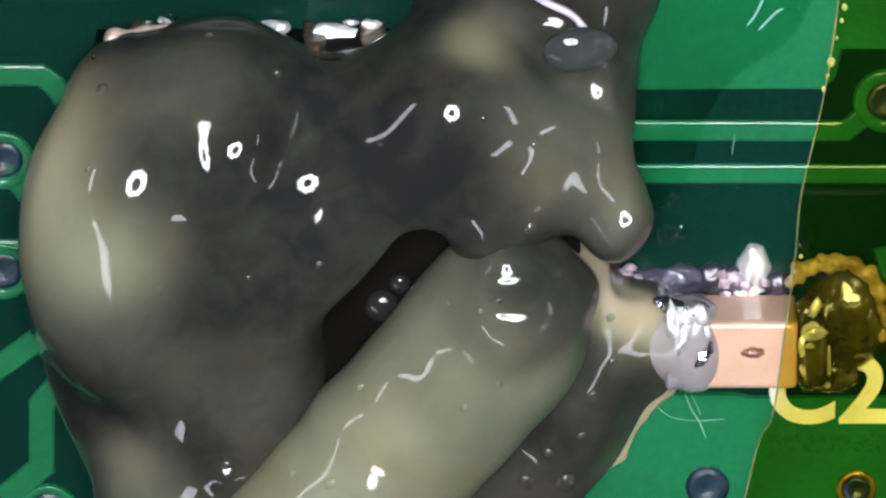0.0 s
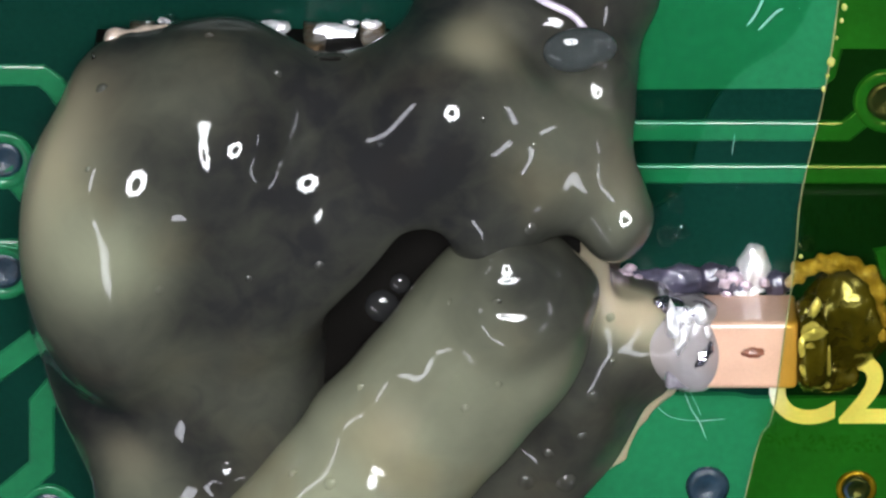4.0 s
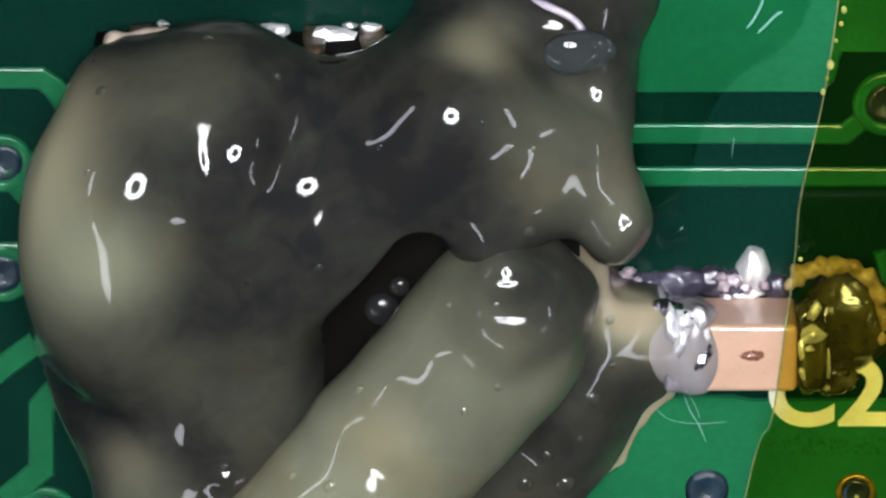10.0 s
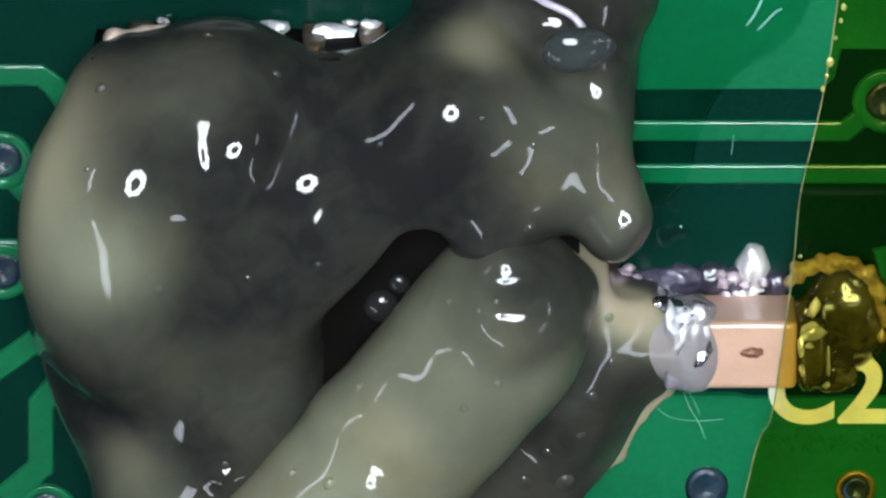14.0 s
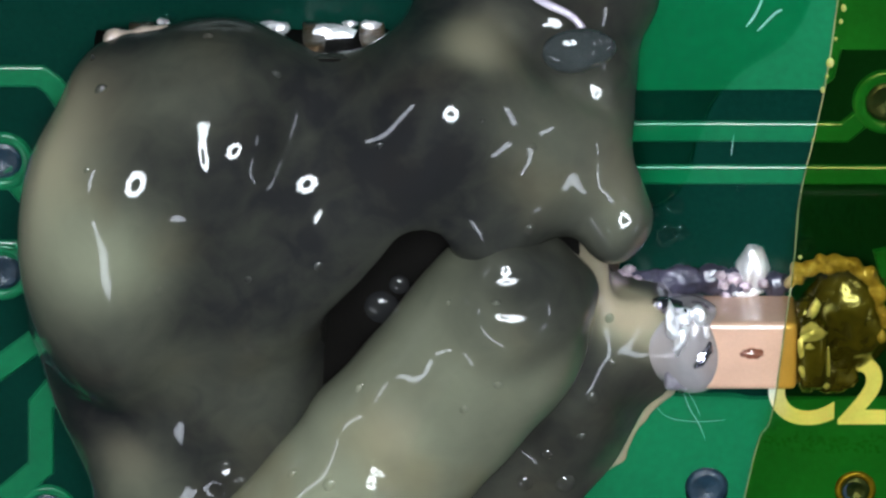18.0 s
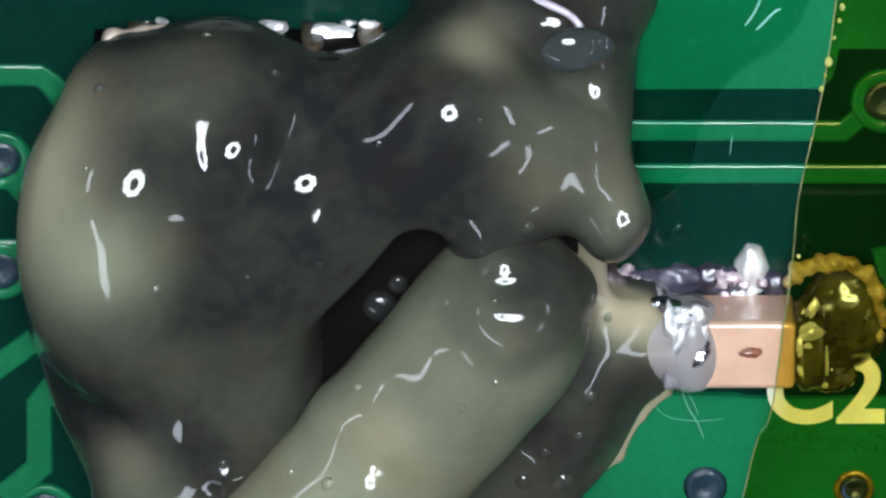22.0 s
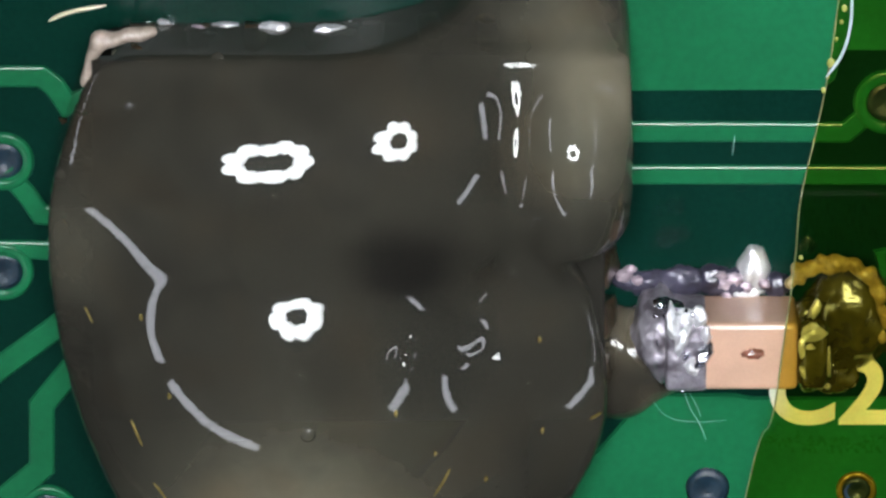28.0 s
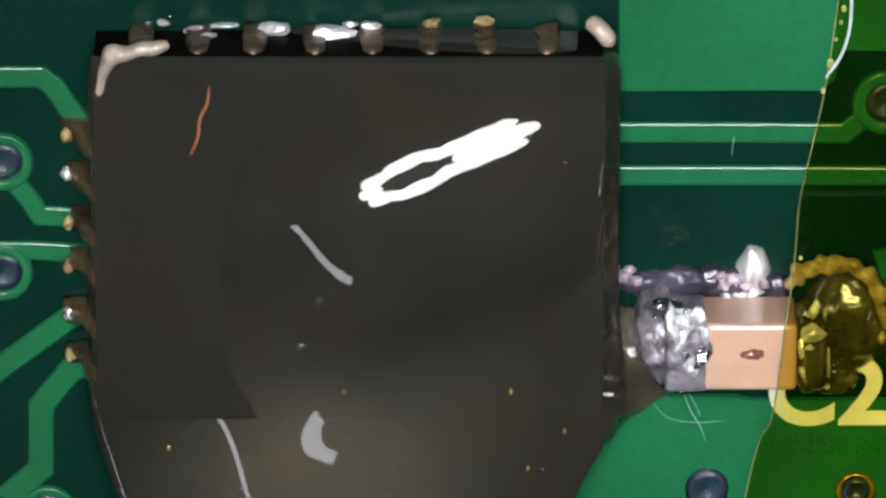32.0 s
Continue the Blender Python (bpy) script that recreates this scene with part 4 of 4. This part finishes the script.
bubbles(lower, strand, GEL, (LOWER_MILK, 0.46), ((520, 838, 0.10), (586, 856, 0.13), (640, 685, 0.10), (797, 534, 0.07), (880, 535, 0.09), (882, 678, 0.08), (822, 722, 0.09)))
corner = [at(174, 172, 0.86), at(196, 94, 0.92), at(294, 80, 0.92)]
rim_left = skin("flux_rim", rippled(melted([limb(corner[0], corner[1], 0.045, 0.085), limb(corner[1], corner[2], 0.085, 0.06)], 0.05), 0.008, ((17, 9, 5, 0.2), (-11, 23, 4, 1.1), (29, -14, 9, 2.3))),
    (corner[0][0] - 0.25, corner[0][1] - 0.25, 0.7), (corner[2][0] + 0.25, corner[2][1] + 0.35, 1.1), 0.025, WAX, flux, "whitish flux rim on the chip's corner")
for parent, f, spots in ((pool, swell, ((770, 800), (860, 845), (300, 700), (960, 760), (955, 600), (250, 560), (700, 730))), (film, spread, ((935, 825), (1000, 760), (300, 790), (610, 690), (905, 690)))):
    for i, (u, v) in enumerate(spots):
        q = surface(f, u, v)
        part("fleck", lump((q[0], q[1], q[2]), (0.018, 0.035, 0.012), 230 + i, 0.4, 2, 2, False), GOLD, parent, "tiny golden fleck")
for ends in (((232, 740), (241, 762), (252, 788)), ((272, 852), (283, 866), (296, 884)), ((796, 828), (784, 852), (768, 876)), ((1044, 740), (1054, 735), (1064, 728)), ((150, 540), (157, 554), (164, 570))):
    part("streak", tube([surface(swell, u, v) for u, v in ends], 0.014), GOLD, pool, "faint golden streak in the flux")
rim_right = part("flux_rim", tube([at(1044, 36, 0.62), at(1062, 48, 0.72), at(1086, 78, 0.75)], 0.09), WAX, flux, "whitish flux rim on the chip's corner")

# ---- fibres ----
def fibre(points, r, mat, label):
    f = thing("fibre", label, "fibre")
    part("thread", tube([at(*p) for p in points], r), mat, f)
    return f


fibre([(1208, 684, 0.07), (1222, 722, 0.07), (1238, 748, 0.065), (1250, 778, 0.06)], 0.0045, FAINT, "thin white fibre lying on the green board")
fibre([(1150, 700, 0.06), (1180, 735, 0.06), (1230, 745, 0.065), (1285, 742, 0.06)], 0.003, FAINT, "thin white fibre lying on the green board")
fibre([(1218, 690, 0.07), (1232, 715, 0.07), (1240, 735, 0.07)], 0.003, FAINT, "thin white fibre lying on the green board")
fibre([(1300, 238, 0.05), (1299, 250, 0.06), (1297, 262, 0.06), (1296, 274, 0.05)], 0.0032, FAINT, "short pale fibre lying across the masked traces")
white_hair = fibre([(1508, -30, 0.2), (1506, 40, 0.2), (1490, 95, 0.18), (1462, 135, 0.12)], 0.016, FIBRE_GLINT, "bright white hair along the tape's edge")
f = part("hair", tube([at(371, 150, 0.97), at(368, 180, 0.99), at(355, 208, 1.0), at(351, 240, 1.02), at(338, 272, 1.05)], 0.015), RUST, film, "short orange hair stuck in the flux")


# ---- what flows ----
def motions():
    def go(ob, rows):
        walk(ob, [(t, pose(x * MM, y * MM, z * MM, rx, ry, rz)) for t, x, y, z, rx, ry, rz in rows])
    go(left, ((0, 0, 0, 0, 0, 0, 0), (22.6, 0, 0, 0, 0, 0, 0), (23.0, -0.08, 0, -0.04, 0, 0, 0), (23.25, 0, 0, -0.22, 0, 0, 0), (23.4, 0.12, 0, -0.42, 0, 0, 0), (23.6, 0.25, -0.2, -1.5, 0, 0, 0),
              (24.0, 0.35, -0.5, -1.9, 0, 0, 0), (29.8, 0.35, -0.5, -2.1, 0, 0, 0), (30.8, 0.35, -0.5, -2.6, 0, 0, 0), (32, 0.35, -0.5, -2.7, 0, 0, 0)))
    go(nose, ((0, 0, 0, 0, 0, 0, 0), (22.6, 0, 0, 0, 0, 0, 0), (23.0, -0.02, 0, -0.04, 0, 0, 0), (23.25, -0.05, 0.02, -0.15, 0, 0, 0), (23.4, -0.1, 0, -0.45, 0, 0, 0), (23.6, -0.35, -0.1, -1.4, 0, 0, 0),
              (24.0, -0.5, -0.4, -1.9, 0, 0, 0), (29.8, -0.5, -0.4, -2.1, 0, 0, 0), (30.8, -0.5, -0.4, -2.6, 0, 0, 0), (32, -0.5, -0.4, -2.7, 0, 0, 0)))
    go(rim_left, ((0, 0, 0, -0.4, 0, 0, 0), (23.2, 0, 0, -0.4, 0, 0, 0), (23.6, -0.12, 0.12, -0.05, 0, 0, 0), (30.3, -0.12, 0.12, -0.05, 0, 0, 0), (30.8, 0, 0, 0, 0, 0, 0), (32, 0, 0, 0, 0, 0, 0)))
    go(rim_right, ((0, 0, 0, -0.6, 0, 0, 0), (30.3, 0, 0, -0.6, 0, 0, 0), (30.8, 0, 0, 0, 0, 0, 0), (32, 0, 0, 0, 0, 0, 0)))
    go(white_hair, ((0, 0.2, 1.6, 0.1, 0, 0, 0), (23.0, 0.2, 1.6, 0.1, 0, 0, 0), (23.6, 0, 0, 0, 0, 0, 0), (32, 0, 0, 0, 0, 0, 0)))
    go(streak, ((0, 0, 0, 0, 0, 0, 0), (22.9, 0, 0, 0, 0, 0, 0), (23.3, -0.1, 0.1, -0.4, 0, 0, 0), (24.0, -0.25, 0.3, -0.9, 0, 0, 0), (32, -0.25, 0.3, -1.4, 0, 0, 0)))
    go(creep, ((0, 0.5, 0.6, -0.3, 0, 0, 0), (25.6, 0.5, 0.6, -0.3, 0, 0, 0), (27.0, 0, 0, 0, 0, 0, 0), (29.8, 0, 0, 0, 0, 0, 0), (30.2, -0.1, 0.1, 0, 0, 0, 0), (30.5, -0.5, 0.6, -0.3, 0, 0, 0), (32, -0.5, 0.6, -0.3, 0, 0, 0)))
    go(drop, ((0, 0, 0, 0, 0, 0, 0), (22.9, 0, 0, 0, 0, 0, 0), (23.3, 0, 0, -0.5, 0, 0, 0), (24.2, 0, 0, -1.4, 0, 0, 0), (32, 0, 0, -1.9, 0, 0, 0)))
    go(smear, ((0, 0, 0, 0, 0, 0, 0), (22.9, 0, 0, 0, 0, 0, 0), (23.6, -0.1, 0, -0.12, 0, 0, 0), (24.2, -0.2, 0, -0.3, 0, 0, 0), (32, -0.2, 0, -0.3, 0, 0, 0)))
    go(lower, ((0, 0, 0, 0, 0, 0, 0), (22.7, 0, 0, 0, 0, 0, 0), (23.0, -0.05, 0, -0.08, 0, 0, 0), (23.25, -0.1, 0, -0.3, 0, 0, 0), (23.45, -0.15, 0, -0.8, 0, 0, 0), (23.65, -0.18, 0.05, -1.25, 0, 0, 0), (24.0, -0.2, 0.1, -1.4, 0, 0, 0),
               (29.8, -0.2, 0.1, -1.5, 0, 0, 0), (30.8, -0.2, 0.1, -2.2, 0, 0, 0), (32, -0.2, 0.1, -2.3, 0, 0, 0)))
    go(skirt, ((0, 0, 0, 0, 0, 0, 0), (23.3, 0, 0, 0, 0, 0, 0), (23.6, -0.2, 0, -0.95, 0, 0, 0), (24.0, -0.3, 0, -1.15, 0, 0, 0), (29.8, -0.3, 0, -1.2, 0, 0, 0), (31, -0.3, 0, -1.25, 0, 0, 0), (32, -0.3, 0, -1.3, 0, 0, 0)))
    go(lip, ((0, 0, 0, 0, 0, 0, 0), (23.1, 0, 0, 0, 0, 0, 0), (23.5, -0.15, 0, -0.1, 0, 0, 0), (24.0, -0.25, 0.05, -0.2, 0, 0, 0), (32, -0.3, 0.05, -0.25, 0, 0, 0)))
    go(glaze, ((0, 0, 0, -0.06, 0, 0, 0), (23.4, 0, 0, -0.06, 0, 0, 0), (23.7, 0, 0, 0, 0, 0, 0), (32, 0, 0, 0, 0, 0, 0)))
    go(cone, ((0, 0, 0, 0, 0, 0, 0), (23.3, 0, 0, 0, 0, 0, 0), (23.6, -0.1, 0, -0.6, 0, 0, 0), (24.0, -0.2, 0, -0.9, 0, 0, 0), (32, -0.2, 0, -1.0, 0, 0, 0)))
    go(residue, ((0, 0, 0, -0.3, 0, 0, 0), (23.0, 0, 0, -0.3, 0, 0, 0), (23.8, 0, 0, 0, 0, 0, 0), (30, 0, 0, 0, 0, 0, 0), (32, 0, 0, -0.02, 0, 0, 0)))
    for ob in (pool, lobe):
        go(ob, ((0, 0, 0, -1.25, 0, 0, 0), (22.7, 0, 0, -1.25, 0, 0, 0), (23.0, 0, 0, -1.2, 0, 0, 0), (23.25, 0, 0, -0.25, 0, 0, 0), (23.4, 0, 0, -0.03, 0, 0, 0), (23.7, 0, 0, 0, 0, 0, 0), (29.8, 0, 0, 0, 0, 0, 0),
                (30.2, 0, 0, -0.08, 0, 0, 0), (30.5, 0, 0, -0.5, 0, 0, 0), (31.0, 0, -0.1, -1.3, 0, 0, 0), (31.6, 0, -0.2, -1.4, 0, 0, 0), (32, 0, -0.2, -1.5, 0, 0, 0)))
    go(film, ((0, 0, 0, -0.9, 0, 0, 0), (29.9, 0, 0, -0.9, 0, 0, 0), (30.2, 0, 0, -0.35, -1, 4, 0), (30.5, 0, 0, -0.04, -1, 3.6, 0), (31.0, 0, 0, -0.06, -1.0, 2.3, 0), (31.8, 0, 0, -0.03, -0.8, 1.2, 0), (32, 0, 0, 0, 0, 0, 0)))


motions()
